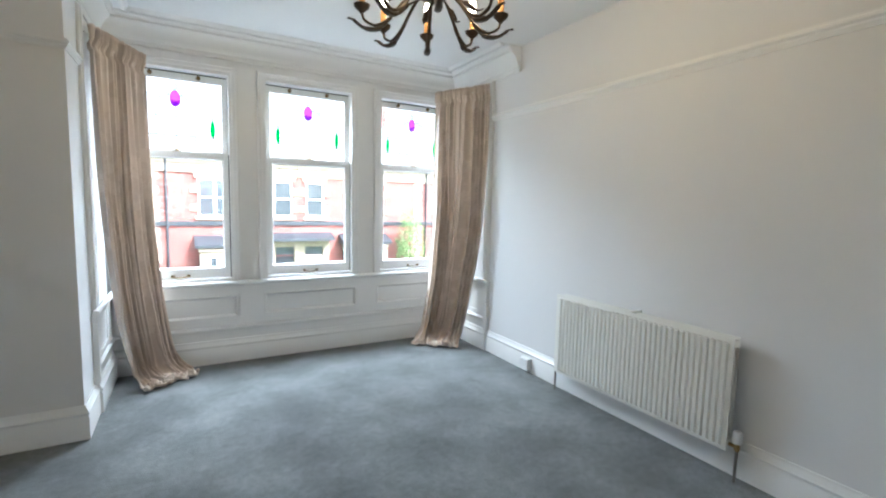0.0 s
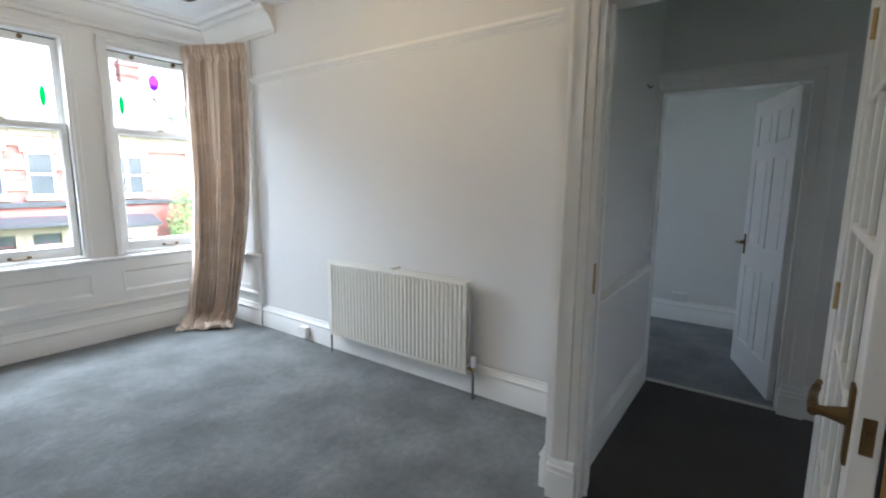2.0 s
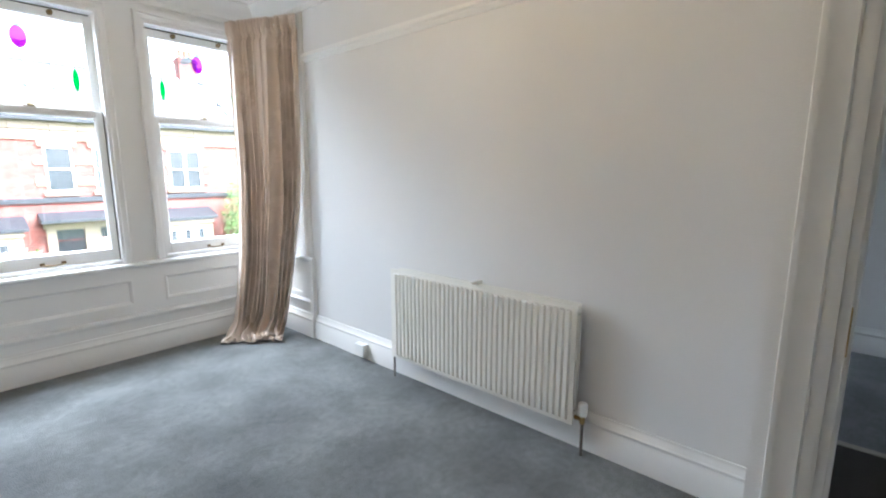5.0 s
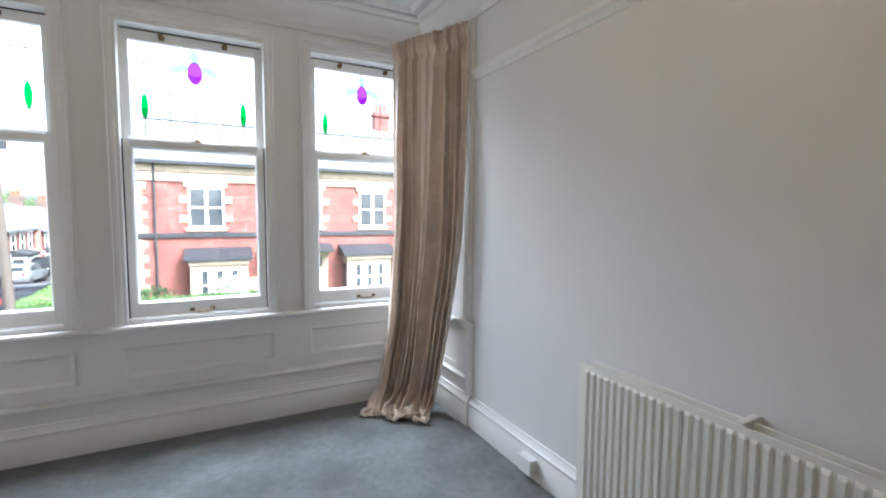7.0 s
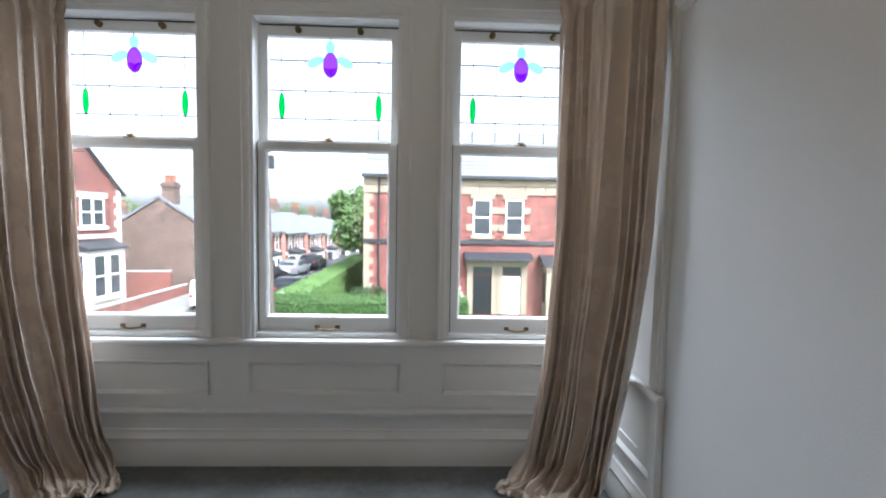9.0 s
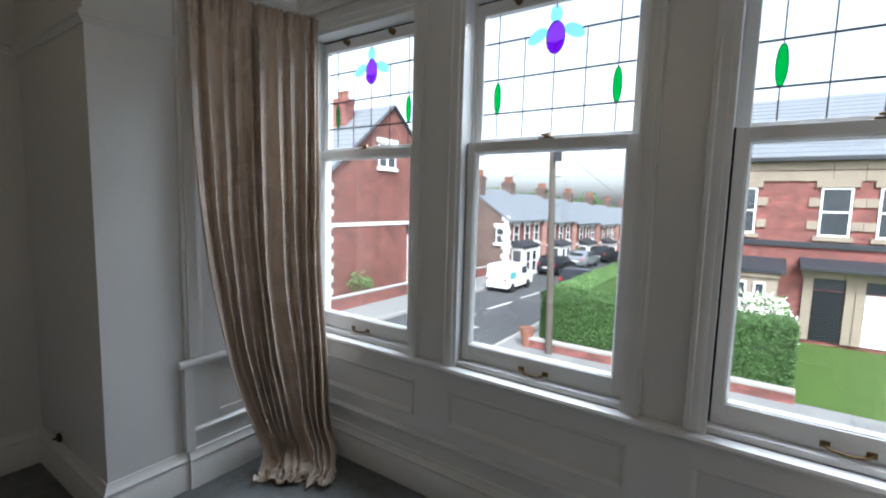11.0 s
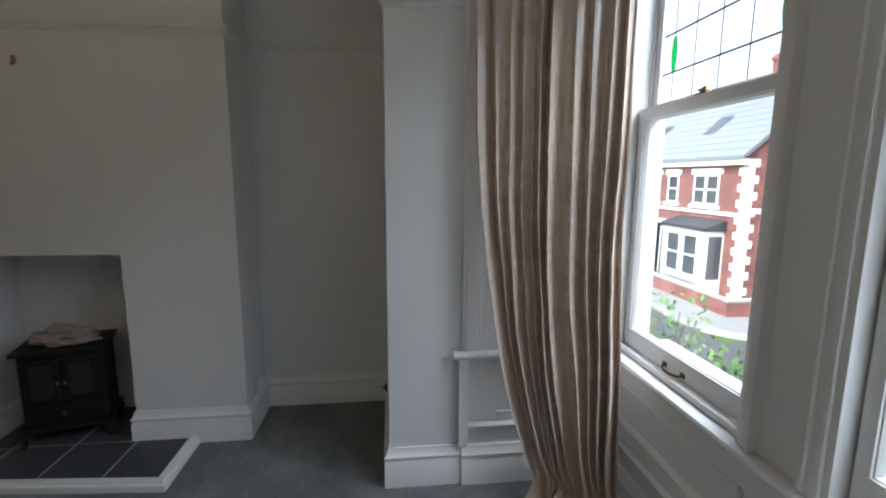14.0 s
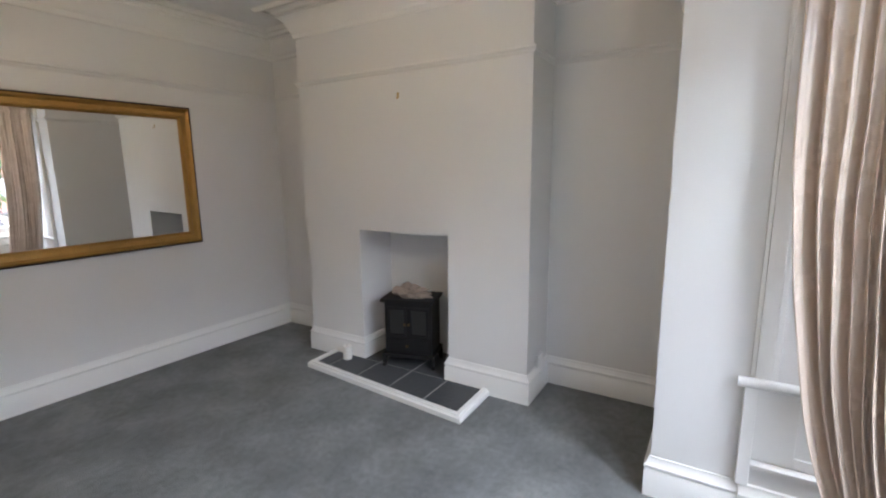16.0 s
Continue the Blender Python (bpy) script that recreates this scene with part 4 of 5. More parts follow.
def panel_door():
    L, T, H = 0.715, 0.036, 1.875
    t = thing("door_2", pose(XF + 0.12, FY0 + 0.024, 0.012, 0, 0, math.degrees(math.atan2(0.25, 0.74))), "white six-panel door standing half open", kind="structure", local=True)
    core = bmesh.new()
    box(0, L, 0.006, T - 0.006, 0, H, 0, core)
    st = 0.095
    xs = [(st, L / 2 - 0.045), (L / 2 + 0.045, L - st)]
    zs = [(0.20, 0.74), (0.90, 1.48), (1.57, H - 0.10)]
    for y0, y1 in ((0, 0.006), (T - 0.006, T)):
        for a, b in ((0, st), (L / 2 - 0.045, L / 2 + 0.045), (L - st, L)):
            box(a, b, y0, y1, 0, H, 0, core)
        for a, b in xs:
            for z0, z1 in ((0, 0.20), (0.74, 0.90), (1.48, 1.57), (H - 0.10, H)):
                box(a, b, y0, y1, z0, z1, 0, core)
    part("leaf", core, TRIM, t)
    for a, b in xs:
        for z0, z1 in zs:
            for y, s in ((0.006, -1), (T - 0.006, 1)):
                part("panel", box(a + 0.018, b - 0.018, min(y, y + s * 0.005), max(y, y + s * 0.005), z0 + 0.018, z1 - 0.018, 0.004), TRIM, t)
    lever(t, L - 0.05, 0.90, T, 1, -1)
    lever(t, L - 0.05, 0.90, 0.0, -1, -1)


panel_door()
hk = thing("wall_hook", facing_south(3.0, YH - 0.001, 1.86), "small metal hook on the hall wall", "hook", local=True)
part("hook_body", tube([(0, 0.02, 0), (0, 0, 0.02), (0, 0.012, 0.03)], 0.004, 8), BRONZE, hk, smooth=True)


# ---- chandelier ----
def chandelier():
    cx, cy = 0.95, 1.68
    t = thing("chandelier", pose(cx, cy, 2.095), "dark bronze eight-arm chandelier with lit candle bulbs", "chandelier", local=True)
    part("canopy", lathe([(0.06, 0.604), (0.058, 0.594), (0.03, 0.58), (0.012, 0.568), (0.008, 0.555)], None, 20), BRONZE, t, smooth=True)
    for k in range(3):
        z = 0.485 + k * 0.034
        link = tube([(0.011 * math.cos(a) * (k % 2 == 0), 0.011 * math.cos(a) * (k % 2), z + 0.024 * math.sin(a)) for a in [2 * math.pi * i / 10 for i in range(11)]], 0.003, 6)
        part("chain_link", link, BRONZE, t, smooth=True)
    part("stem", lathe([(0.012, 0.125), (0.055, 0.137), (0.068, 0.15), (0.062, 0.165), (0.024, 0.185), (0.018, 0.25), (0.030, 0.29), (0.034, 0.33), (0.018, 0.38), (0.012, 0.44), (0.006, 0.475)], None, 20), BRONZE, t, "turned bronze stem", True)
    part("finial", lathe([(0.003, 0.107), (0.008, 0.113), (0.005, 0.121), (0.012, 0.125)], None, 12), BRONZE, t, smooth=True)
    for k in range(8):
        rot = pose(0, 0, 0, 0, 0, 22.5 + 45 * k)
        arm = tube([rot @ Vector(p) for p in curve([(0.045, 0, 0.15), (0.085, 0, 0.148), (0.13, 0, 0.105), (0.18, 0, 0.042), (0.235, 0, 0.012), (0.28, 0, 0.03), (0.292, 0, 0.06)], 6)],
                   [0.0045] * 8 + [0.006] * 8 + [0.007] * 8 + [0.006] * 7 + [0.005] * 6, 8, 1.4)
        a = part("arm", arm, BRONZE, t, smooth=True)
        leaf = tube([rot @ Vector(p) for p in curve([(0.17, 0, 0.045), (0.22, 0, 0.0), (0.28, 0, -0.002), (0.33, 0, 0.03), (0.352, 0, 0.034)], 5)], [0.0045] * 5 + [0.009] * 5 + [0.007] * 5 + [0.004] * 5 + [0.001], 8, 1.6)
        part("leaf", leaf, BRONZE, a, "curled bronze leaf", True)
        curl = tube([rot @ Vector(p) for p in curve([(0.085, 0, 0.148), (0.14, 0.012, 0.135), (0.19, 0.02, 0.11), (0.225, 0.022, 0.12)], 5)], [0.004] * 5 + [0.009] * 5 + [0.004] * 5 + [0.001], 8, 1.5)
        part("leaf", curl, BRONZE, a, "curled bronze leaf", True)
        cup = lathe([(0.006, 0.055), (0.012, 0.062), (0.030, 0.078), (0.034, 0.09), (0.030, 0.09), (0.012, 0.084)], rot @ pose(0.292, 0, 0), 14)
        part("drip_cup", cup, BRONZE, a, smooth=True)
        part("candle_tube", lathe([(0.013, 0.084), (0.013, 0.165), (0.010, 0.168)], rot @ pose(0.292, 0, 0), 12), CANDLE, a, "amber candle tube", True)
        part("bulb", lathe([(0.007, 0.168), (0.015, 0.185), (0.0165, 0.200), (0.012, 0.222), (0.004, 0.243), (0.001, 0.252)], rot @ pose(0.292, 0, 0), 12), BULB, a, "lit candle bulb", True)


chandelier()


# ---- outside ----
G = -3.2
ASPHALT = shader("asphalt", (0.075, 0.077, 0.08), 0.9, var=0.2, scale=0.8, bump=0.5, bump_scale=60, fine=0.15, spec=0.3)
PAVING = shader("paving", (0.19, 0.19, 0.185), 0.9, var=0.15, scale=1.5, bump=0.3, bump_scale=40, fine=0.1, spec=0.2, each=0.3)
LAWN = shader("lawn", (0.07, 0.12, 0.03), 1.0, var=0.3, scale=1.5, bump=0.8, bump_scale=60, fine=0.3, spec=0.1)
KERB = shader("kerb_stone", (0.34, 0.33, 0.31), 0.9, var=0.1, scale=4, spec=0.2)
ROADPAINT = shader("road_paint", (0.75, 0.75, 0.73), 0.8, var=0.08, scale=5)
REDBRICK = brick_shader("red_brick", (0.21, 0.06, 0.05), (0.22, 0.16, 0.14), var=0.32)
ORANGEBRICK = brick_shader("orange_brick", (0.19, 0.06, 0.048), (0.22, 0.15, 0.13), var=0.4)
BROWNBRICK = brick_shader("brown_brick", (0.135, 0.088, 0.072), (0.19, 0.16, 0.14), var=0.4)
# brick colour paled to paint in the haze over the far terrace
HAZEBRICK = brick_shader("hazed_brick", (0.36, 0.19, 0.155), (0.4, 0.34, 0.3), var=0.25)
SANDSTONE = shader("sandstone", (0.30, 0.25, 0.195), 0.9, var=0.18, scale=3, bump=0.3, bump_scale=30, fine=0.08, spec=0.2, each=0.1)
WHITESTONE = shader("white_painted_stone", (0.72, 0.71, 0.68), 0.7, var=0.05, scale=3, spec=0.3)
ROOFSLATE = shader("roof_slate", (0.18, 0.195, 0.215), 0.6, var=0.2, scale=2, bump=0.5, bump_scale=9, fine=0.12)
DARKTRIM = shader("dark_gutter", (0.03, 0.033, 0.04), 0.5, var=0.2, scale=6)
UPVC = shader("white_frame", (0.78, 0.78, 0.78), 0.35, var=0.02, scale=6)
# base colour lifted slightly to paint in the sky that panes reflect
DARKGLASS = shader("dark_window_glass", (0.05, 0.058, 0.066), 0.06, var=0.3, scale=0.7)
REDDOOR = shader("dark_red_door_paint", (0.09, 0.02, 0.02), 0.35, var=0.2, scale=6)
BLACKDOOR = shader("black_door_paint", (0.015, 0.017, 0.022), 0.3, var=0.2, scale=6)
POLEWOOD = shader("weathered_pole", (0.105, 0.088, 0.075), 0.9, var=0.25, scale=5, bump=0.5, bump_scale=40, spec=0.2)
CLAY = shader("clay_pot", (0.24, 0.105, 0.07), 0.85, var=0.15, scale=6)
LEAVES = shader("hedge_leaves", (0.055, 0.11, 0.03), 0.6, var=0.5, scale=2.5, spec=0.3)
LIGHTLEAVES = shader("light_leaves", (0.10, 0.18, 0.055), 0.6, var=0.45, scale=3, spec=0.3)
DARKLEAVES = shader("dark_leaves", (0.03, 0.055, 0.02), 0.7, var=0.4, scale=2, spec=0.2)
WOODS = shader("far_leaves", (0.085, 0.14, 0.05), 0.8, var=0.5, scale=0.4, spec=0.2)
BLOOM = shader("white_blossom", (0.74, 0.72, 0.66), 0.8, var=0.1, scale=8)
BARK = shader("bark", (0.12, 0.09, 0.06), 0.9, var=0.3, scale=8, bump=0.5, bump_scale=40)
VANWHITE = shader("white_van_paint", (0.78, 0.79, 0.8), 0.25, var=0.02, scale=4)
CARDARK = shader("dark_car_paint", (0.02, 0.022, 0.028), 0.2, 0.3, var=0.1, scale=4)
CARGREY = shader("silver_car_paint", (0.35, 0.37, 0.4), 0.25, 0.6, var=0.05, scale=4)
RUBBER = shader("tyre_rubber", (0.02, 0.02, 0.02), 0.8, var=0.2, scale=10)
TEAL = shader("teal_panel", (0.15, 0.5, 0.5), 0.4, var=0.05, scale=4)
LAMPRED = shader("red_lamp", (0.45, 0.02, 0.02), 0.3, var=0.05, scale=9)

structure("ground", box(-260, 260, 4.3, 420, G - 0.6, G - 0.05), LAWN, "grass and garden earth")
structure("ground_near", box(-260, 260, -120, 4.3, G - 0.6, G - 0.052), LAWN)
road = box(-260, 260, 6.4, 12.6, G - 0.3, G)
box(-10.0, -4.75, 12.6, 140, G - 0.3, G, bm=road)
structure("road", road, ASPHALT, "grey asphalt street with a side street joining it")


def slab(points, z0, z1):
    bm = bmesh.new()
    lo = [bm.verts.new((x, y, z0)) for x, y in points]
    hi = [bm.verts.new((x, y, z1)) for x, y in points]
    bm.faces.new(lo[::-1])
    bm.faces.new(hi)
    for i in range(len(points)):
        j = (i + 1) % len(points)
        bm.faces.new((lo[i], lo[j], hi[j], hi[i]))
    return bm


def corner(cx, cy, r, a0, a1, n=8):
    return [(cx + r * math.cos(radians(a0 + (a1 - a0) * k / n)), cy + r * math.sin(radians(a0 + (a1 - a0) * k / n))) for k in range(n + 1)]


east_edge = [(60, 12.6)] + corner(-3.15, 14.2, 1.6, 270, 180)[0:] + [(-4.75, 140)]
structure("pavement_east", slab(east_edge + [(-3.75, 140), (-3.75, 15.8), (60, 15.8)], G - 0.3, G + 0.10), PAVING, "stone-flagged pavement round the corner")
paved = bpy.data.objects["pavement_east"]
INV[paved.name] = Matrix()
flag = None
for i in range(16):
    for j in range(5):
        x, y = -3.9 + 0.62 * i, 12.86 + 0.585 * j
        if x < -3.0 and y < 13.4:
            continue
        if flag is None:
            flag = part("flagstone", box(-0.3, 0.3, -0.283, 0.283, 0, 0.012, 0.004), PAVING, paved)
            ob = flag
        else:
            ob = new("flagstone", flag.data)
            ob.parent = paved
        ob.matrix_basis = pose(x, y, G + 0.1, 0, 0, 0)
structure("kerb_east", sweep(east_edge, [(-0.001, G - 0.2), (0.12, G - 0.2), (0.12, G + 0.115), (0.01, G + 0.115), (-0.001, G + 0.10)]), KERB, "stone kerb")
west_edge = [(-10.0, 140)] + corner(-12.0, 14.6, 2.0, 0, -90) + [(-120, 12.6)]
structure("pavement_west", slab(west_edge + [(-120, 14.2), (-12.0, 14.2), (-12.0, 140)], G - 0.3, G + 0.10), PAVING, "pavement on the far side")
structure("kerb_west", sweep(west_edge, [(-0.001, G - 0.2), (0.12, G - 0.2), (0.12, G + 0.115), (0.01, G + 0.115), (-0.001, G + 0.10)]), KERB, "stone kerb")
structure("pavement_near", slab([(-120, 4.9), (60, 4.9), (60, 6.4), (-120, 6.4)], G - 0.3, G + 0.10), PAVING, "pavement below the window")
lane = bmesh.new()
for k in range(12):
    own = box(-0.05, 0.05, 0, 2.1, G, G + 0.005)
    own.transform(pose(-7.75 + 0.12 * k, 16.6 + 3.2 * k, 0, 0, 0, -4))
    join(lane, own)
for k in range(5):
    for dy in (0, 0.55):
        own = box(-0.3, 0.3, -0.1, 0.1, G, G + 0.005)
        own.transform(pose(-9.0 + 0.92 * k, 13.1 + dy, 0))
        join(lane, own)
for a, b in (((-7.5, 14.6), (-6.6, 17.0)), ((-7.0, 14.5), (-6.55, 17.0))):
    w = Vector(b) - Vector(a)
    n = Vector((-w.y, w.x)).normalized() * 0.1
    join(lane, slab([(a[0] - n.x, a[1] - n.y), (a[0] + n.x, a[1] + n.y), (b[0] + n.x, b[1] + n.y), (b[0] - n.x, b[1] - n.y)], G, G + 0.005))
structure("road_marking", lane, ROADPAINT, "white painted road markings")


def house_window(parent, m, w, h, lights=1, stone=WHITESTONE, head=True):
    """Frame with a meeting rail, its panes, sill, lintel and jambs; m: the middle of its foot on the wall's face."""
    fr = bmesh.new()
    f = 0.07
    for i in range(lights):
        lw = w / lights
        x0 = -w / 2 + i * lw
        join(fr, sweep([(x0, 0), (x0 + lw, 0), (x0 + lw, h), (x0, h)], [(0, 0.0), (0, 0.05), (f, 0.05), (f, 0.0)], True))
        box(x0 + f, x0 + lw - f, h * 0.48, h * 0.48 + 0.07, 0, 0.045, bm=fr)
    fr.transform(m)
    win = part("window", fr, UPVC, parent, "white-framed sash window")
    for i in range(lights):
        lw = w / lights
        x0 = -w / 2 + i * lw
        for z0, z1 in ((f, h * 0.48), (h * 0.48 + 0.07, h - f)):
            p = box(x0 + f, x0 + lw - f, z0, z1, 0.004, 0.018)
            p.transform(m)
            part("pane", p, DARKGLASS, win)
    st = box(-w / 2 - 0.12, w / 2 + 0.12, -0.16, -0.005, 0.0, 0.14, 0.01)
    st.transform(m)
    part("sill", st, stone, win)
    if head:
        st = box(-w / 2 - 0.15, w / 2 + 0.15, h + 0.005, h + 0.25, 0.0, 0.09, 0.01)
        st.transform(m)
        part("lintel", st, stone, win)
    return win


def house_door(parent, m, w, h, material, stone):
    own = box(-w / 2, w / 2, 0, h * 0.8, 0, 0.05)
    for a, b in ((-0.4, -0.06), (0.06, 0.4)):
        for z0, z1 in ((0.1, 0.35), (0.42, 0.74)):
            box(a * w, b * w, z0 * h, z1 * h, 0.05, 0.07, bm=own)
    own.transform(m)
    d = part("door", own, material, parent, "panelled front door")
    own = box(-w / 2, w / 2, h * 0.82, h, 0, 0.03)
    own.transform(m)
    part("fanlight", own, DARKGLASS, d)
    own = bmesh.new()
    for s2 in (-1, 1):
        box(s2 * (w / 2 + 0.16) - 0.14, s2 * (w / 2 + 0.16) + 0.14, 0, h + 0.3, 0, 0.12, bm=own)
    box(-w / 2 - 0.02, w / 2 + 0.02, h, h + 0.3, 0, 0.12, bm=own)
    own.transform(m)
    part("surround", own, stone, d, "stone door surround")


def roof(parent, x0, x1, y0, y1, eave, ridge, along="x"):
    """Two pitches of slate over a rectangle, with laps as ridged courses."""
    over = 0.25
    for side in (0, 1):
        bm = bmesh.new()
        n = 14
        if along == "x":
            ym = (y0 + y1) / 2
            a, b = (y0 - over, ym) if side == 0 else (y1 + over, ym)
            u0, u1 = x0 - 0.08, x1 + 0.08
        else:
            ym = (x0 + x1) / 2
            a, b = (x0 - over, ym) if side == 0 else (x1 + over, ym)
            u0, u1 = y0 - 0.08, y1 + 0.08
        rows = []
        for k in range(n):
            for e, lift in ((k / n, 0.03), ((k + 1) / n, 0.0)):
                p = a + (b - a) * e
                z = eave - 0.1 + (ridge - eave + 0.1) * e + lift
                rows.append([bm.verts.new((u0, p, z) if along == "x" else (p, u0, z)), bm.verts.new((u1, p, z) if along == "x" else (p, u1, z))])
        low = [bm.verts.new((u0, a, eave - 0.22) if along == "x" else (a, u0, eave - 0.22)), bm.verts.new((u1, a, eave - 0.22) if along == "x" else (a, u1, eave - 0.22))]
        top = [bm.verts.new((u0, b, ridge - 0.15) if along == "x" else (b, u0, ridge - 0.15)), bm.verts.new((u1, b, ridge - 0.15) if along == "x" else (b, u1, ridge - 0.15))]
        rows = [low] + rows + [top]
        for r, q in zip(rows, rows[1:]):
            bm.faces.new((r[0], r[1], q[1], q[0]))
        bm.faces.new([r[0] for r in rows])
        bm.faces.new([r[1] for r in rows][::-1])
        bm.faces.new((rows[-1][0], rows[-1][1], rows[0][1], rows[0][0]))
        part("roof", bm, ROOFSLATE, parent, "blue-grey slate roof")


def chimney(parent, x, y, z0, z1, w=0.9, d=0.6, material=None):
    bm = box(x - w / 2, x + w / 2, y - d / 2, y + d / 2, z0, z1)
    box(x - w / 2 - 0.06, x + w / 2 + 0.06, y - d / 2 - 0.06, y + d / 2 + 0.06, z1 - 0.25, z1 - 0.1, bm=bm)
    st = part("chimney", bm, material or REDBRICK, parent, "brick chimney stack")
    for k in (-0.28, 0, 0.28):
        part("chimney_pot", lathe([(0.11, 0), (0.10, 0.3), (0.13, 0.34), (0.12, 0.4)], pose(x + k * w, y, z1), 10), CLAY, st, "clay chimney pot")


def gable_wall(pts_axis, y0, y1, eave, ridge, x0, x1):
    """The body of a house with gables at its x ends."""
    bm = bmesh.new()
    ym = (y0 + y1) / 2
    sec = [(y0, G - 1.5), (y1, G - 1.5), (y1, eave), (ym, ridge), (y0, eave)]
    a = [bm.verts.new((x0, y, z) if pts_axis == "x" else (y, x0, z)) for y, z in sec]
    b = [bm.verts.new((x1, y, z) if pts_axis == "x" else (y, x1, z)) for y, z in sec]
    bm.faces.new(a)
    bm.faces.new(b[::-1])
    for i in range(5):
        bm.faces.new((a[i], a[(i + 1) % 5], b[(i + 1) % 5], b[i]))
    return bm


def quoins(parent, x, y, sx, sy, z0, z1, stone):
    """Long and short corner stones, one upon another; sx, sy: which way the walls run from the corner."""
    k, z = 0, z0
    while z < z1:
        lx, ly = (0.42, 0.24) if k % 2 == 0 else (0.24, 0.42)
        part("quoin", box(min(x - sx * 0.03, x + sx * lx), max(x - sx * 0.03, x + sx * lx), min(y - sy * 0.03, y + sy * ly), max(y - sy * 0.03, y + sy * ly), z, z + 0.29, 0.008), stone, parent)
        z += 0.30
        k += 1


def canopy(parent, m, w, d, h0, h1):
    """A lean-to slate hood on a moulded gutter."""
    bm = bmesh.new()
    v = [(-w / 2, h1, 0), (w / 2, h1, 0), (w / 2, h0, d), (-w / 2, h0, d), (-w / 2, h0 - 0.12, 0), (w / 2, h0 - 0.12, 0), (w / 2, h0 - 0.12, d), (-w / 2, h0 - 0.12, d)]
    q = [bm.verts.new(p) for p in v]
    for f in ((0, 1, 2, 3), (3, 2, 6, 7), (0, 3, 7, 4), (1, 5, 6, 2), (4, 7, 6, 5), (0, 4, 5, 1)):
        bm.faces.new([q[i] for i in f])
    bm.transform(m)
    part("canopy", bm, DARKTRIM, parent, "dark slate hood")


def bay(parent, m, w, d, z1, stone, lights=3):
    bm = box(-w / 2, w / 2, -0.5, z1, 0, d)
    bm.transform(m)
    b = part("bay", bm, stone, parent, "stone bay window")
    lw = (w - 0.5) / lights
    for i in range(lights):
        x = -w / 2 + 0.25 + lw * (i + 0.5)
        house_window(parent, m @ Matrix.Translation((x, 0.75, d)), lw - 0.2, z1 - 1.05, 1, stone, False)
    for sd in (-1, 1):
        own = box(0.1, d - 0.15, 0.75, z1 - 0.3, 0, 0.03)
        own.transform(m @ Matrix(((0, 0, sd, sd * w / 2), (0, 1, 0, 0), (1, 0, 0, 0), (0, 0, 0, 1))))
        part("pane", own, DARKGLASS, b)


def corner_house():
    """Two houses under one roof, their front doors side by side, each the mirror of the other."""
    x0, x1, y0, y1, eave, ridge, mid = -1.45, 11.11, 23.0, 32.0, 3.45, 6.3, 4.83
    t = thing("house", pose((x0 + x1) / 2, y0, G), "pair of red brick terraced houses with sandstone dressings and slate roof", "house", "houses across the street")
    part("wall", gable_wall("x", y0, y1, eave, ridge, x0, x1), REDBRICK, t)
    roof(t, x0, x1, y0, y1, eave, ridge)
    # long sandstone blocks in two courses under the eaves
    k = 0
    for z, h in ((2.55, 0.36), (2.93, 0.38)):
        x = x0 - 0.04
        while x < x1 - 0.1:
            w = min((1.15, 0.85, 1.3, 0.95)[k % 4], x1 - x)
            part("frieze_block", box(x, x + w - 0.012, y0 - 0.07 - 0.006 * (k % 3), y0 + 0.02, z, z + h - 0.012, 0.006), SANDSTONE, t)
            x += w
            k += 1
    part("gutter", box(x0 - 0.1, x1, y0 - 0.34, y0 - 0.2, eave - 0.22, eave - 0.06, 0.02), DARKTRIM, t, "dark gutter")
    part("string_course", box(x0 - 0.05, x1, y0 - 0.09, y0 + 0.02, 0.20, 0.40, 0.01), DARKTRIM, t, "dark stone string course")
    part("downpipe", tube([(-0.75, y0 - 0.08, G), (-0.75, y0 - 0.08, eave - 0.2)], 0.05, 8), DARKTRIM, t)
    quoins(t, x0, y0, 1, 1, G, 2.5, SANDSTONE)
    S = lambda x, z, d=0.0: facing_south(x, y0 - d, z)
    for s2, leaf in ((-1, BLACKDOOR), (1, UPVC)):
        X = lambda u: mid + s2 * u
        for u, w, n in ((3.70, 1.36, 2), (0.76, 0.86, 1)):
            house_window(t, S(X(u), 0.62), w, 1.7, n, SANDSTONE)
            for side in (-1, 1):
                for z in (0.85, 1.65):
                    c = X(u) + side * (w / 2 + 0.17)
                    part("jamb_stone", box(c - 0.15, c + 0.15, y0 - 0.06, y0 + 0.02, z, z + 0.3, 0.01), SANDSTONE, t)
        bay(t, S(X(3.28), G), 2.2, 0.8, 2.4, SANDSTONE)
        canopy(t, S(X(3.28), 0), 2.6, 1.0, -0.62, -0.25)
        c = X(3.28)
        part("cornice", box(c - 1.15, c + 1.15, y0 - 0.9, y0, -0.92, -0.76, 0.02), SANDSTONE, t, "moulded stone cornice")
        house_door(t, S(X(0.70), G + 0.1), 0.85, 2.25, leaf, SANDSTONE)
    part("lintel", box(mid - 1.5, mid + 1.5, y0 - 0.14, y0, -0.80, -0.45, 0.01), SANDSTONE, t)
    canopy(t, S(mid, 0), 3.2, 0.7, -0.42, -0.16)
    chimney(t, x1 - 0.5, (y0 + y1) / 2, ridge - 0.6, ridge + 1.0)
    return t


h = corner_house()
base = h.matrix_basis.translation.copy()
copy_thing(h, pose(base.x + 12.57, base.y, base.z))


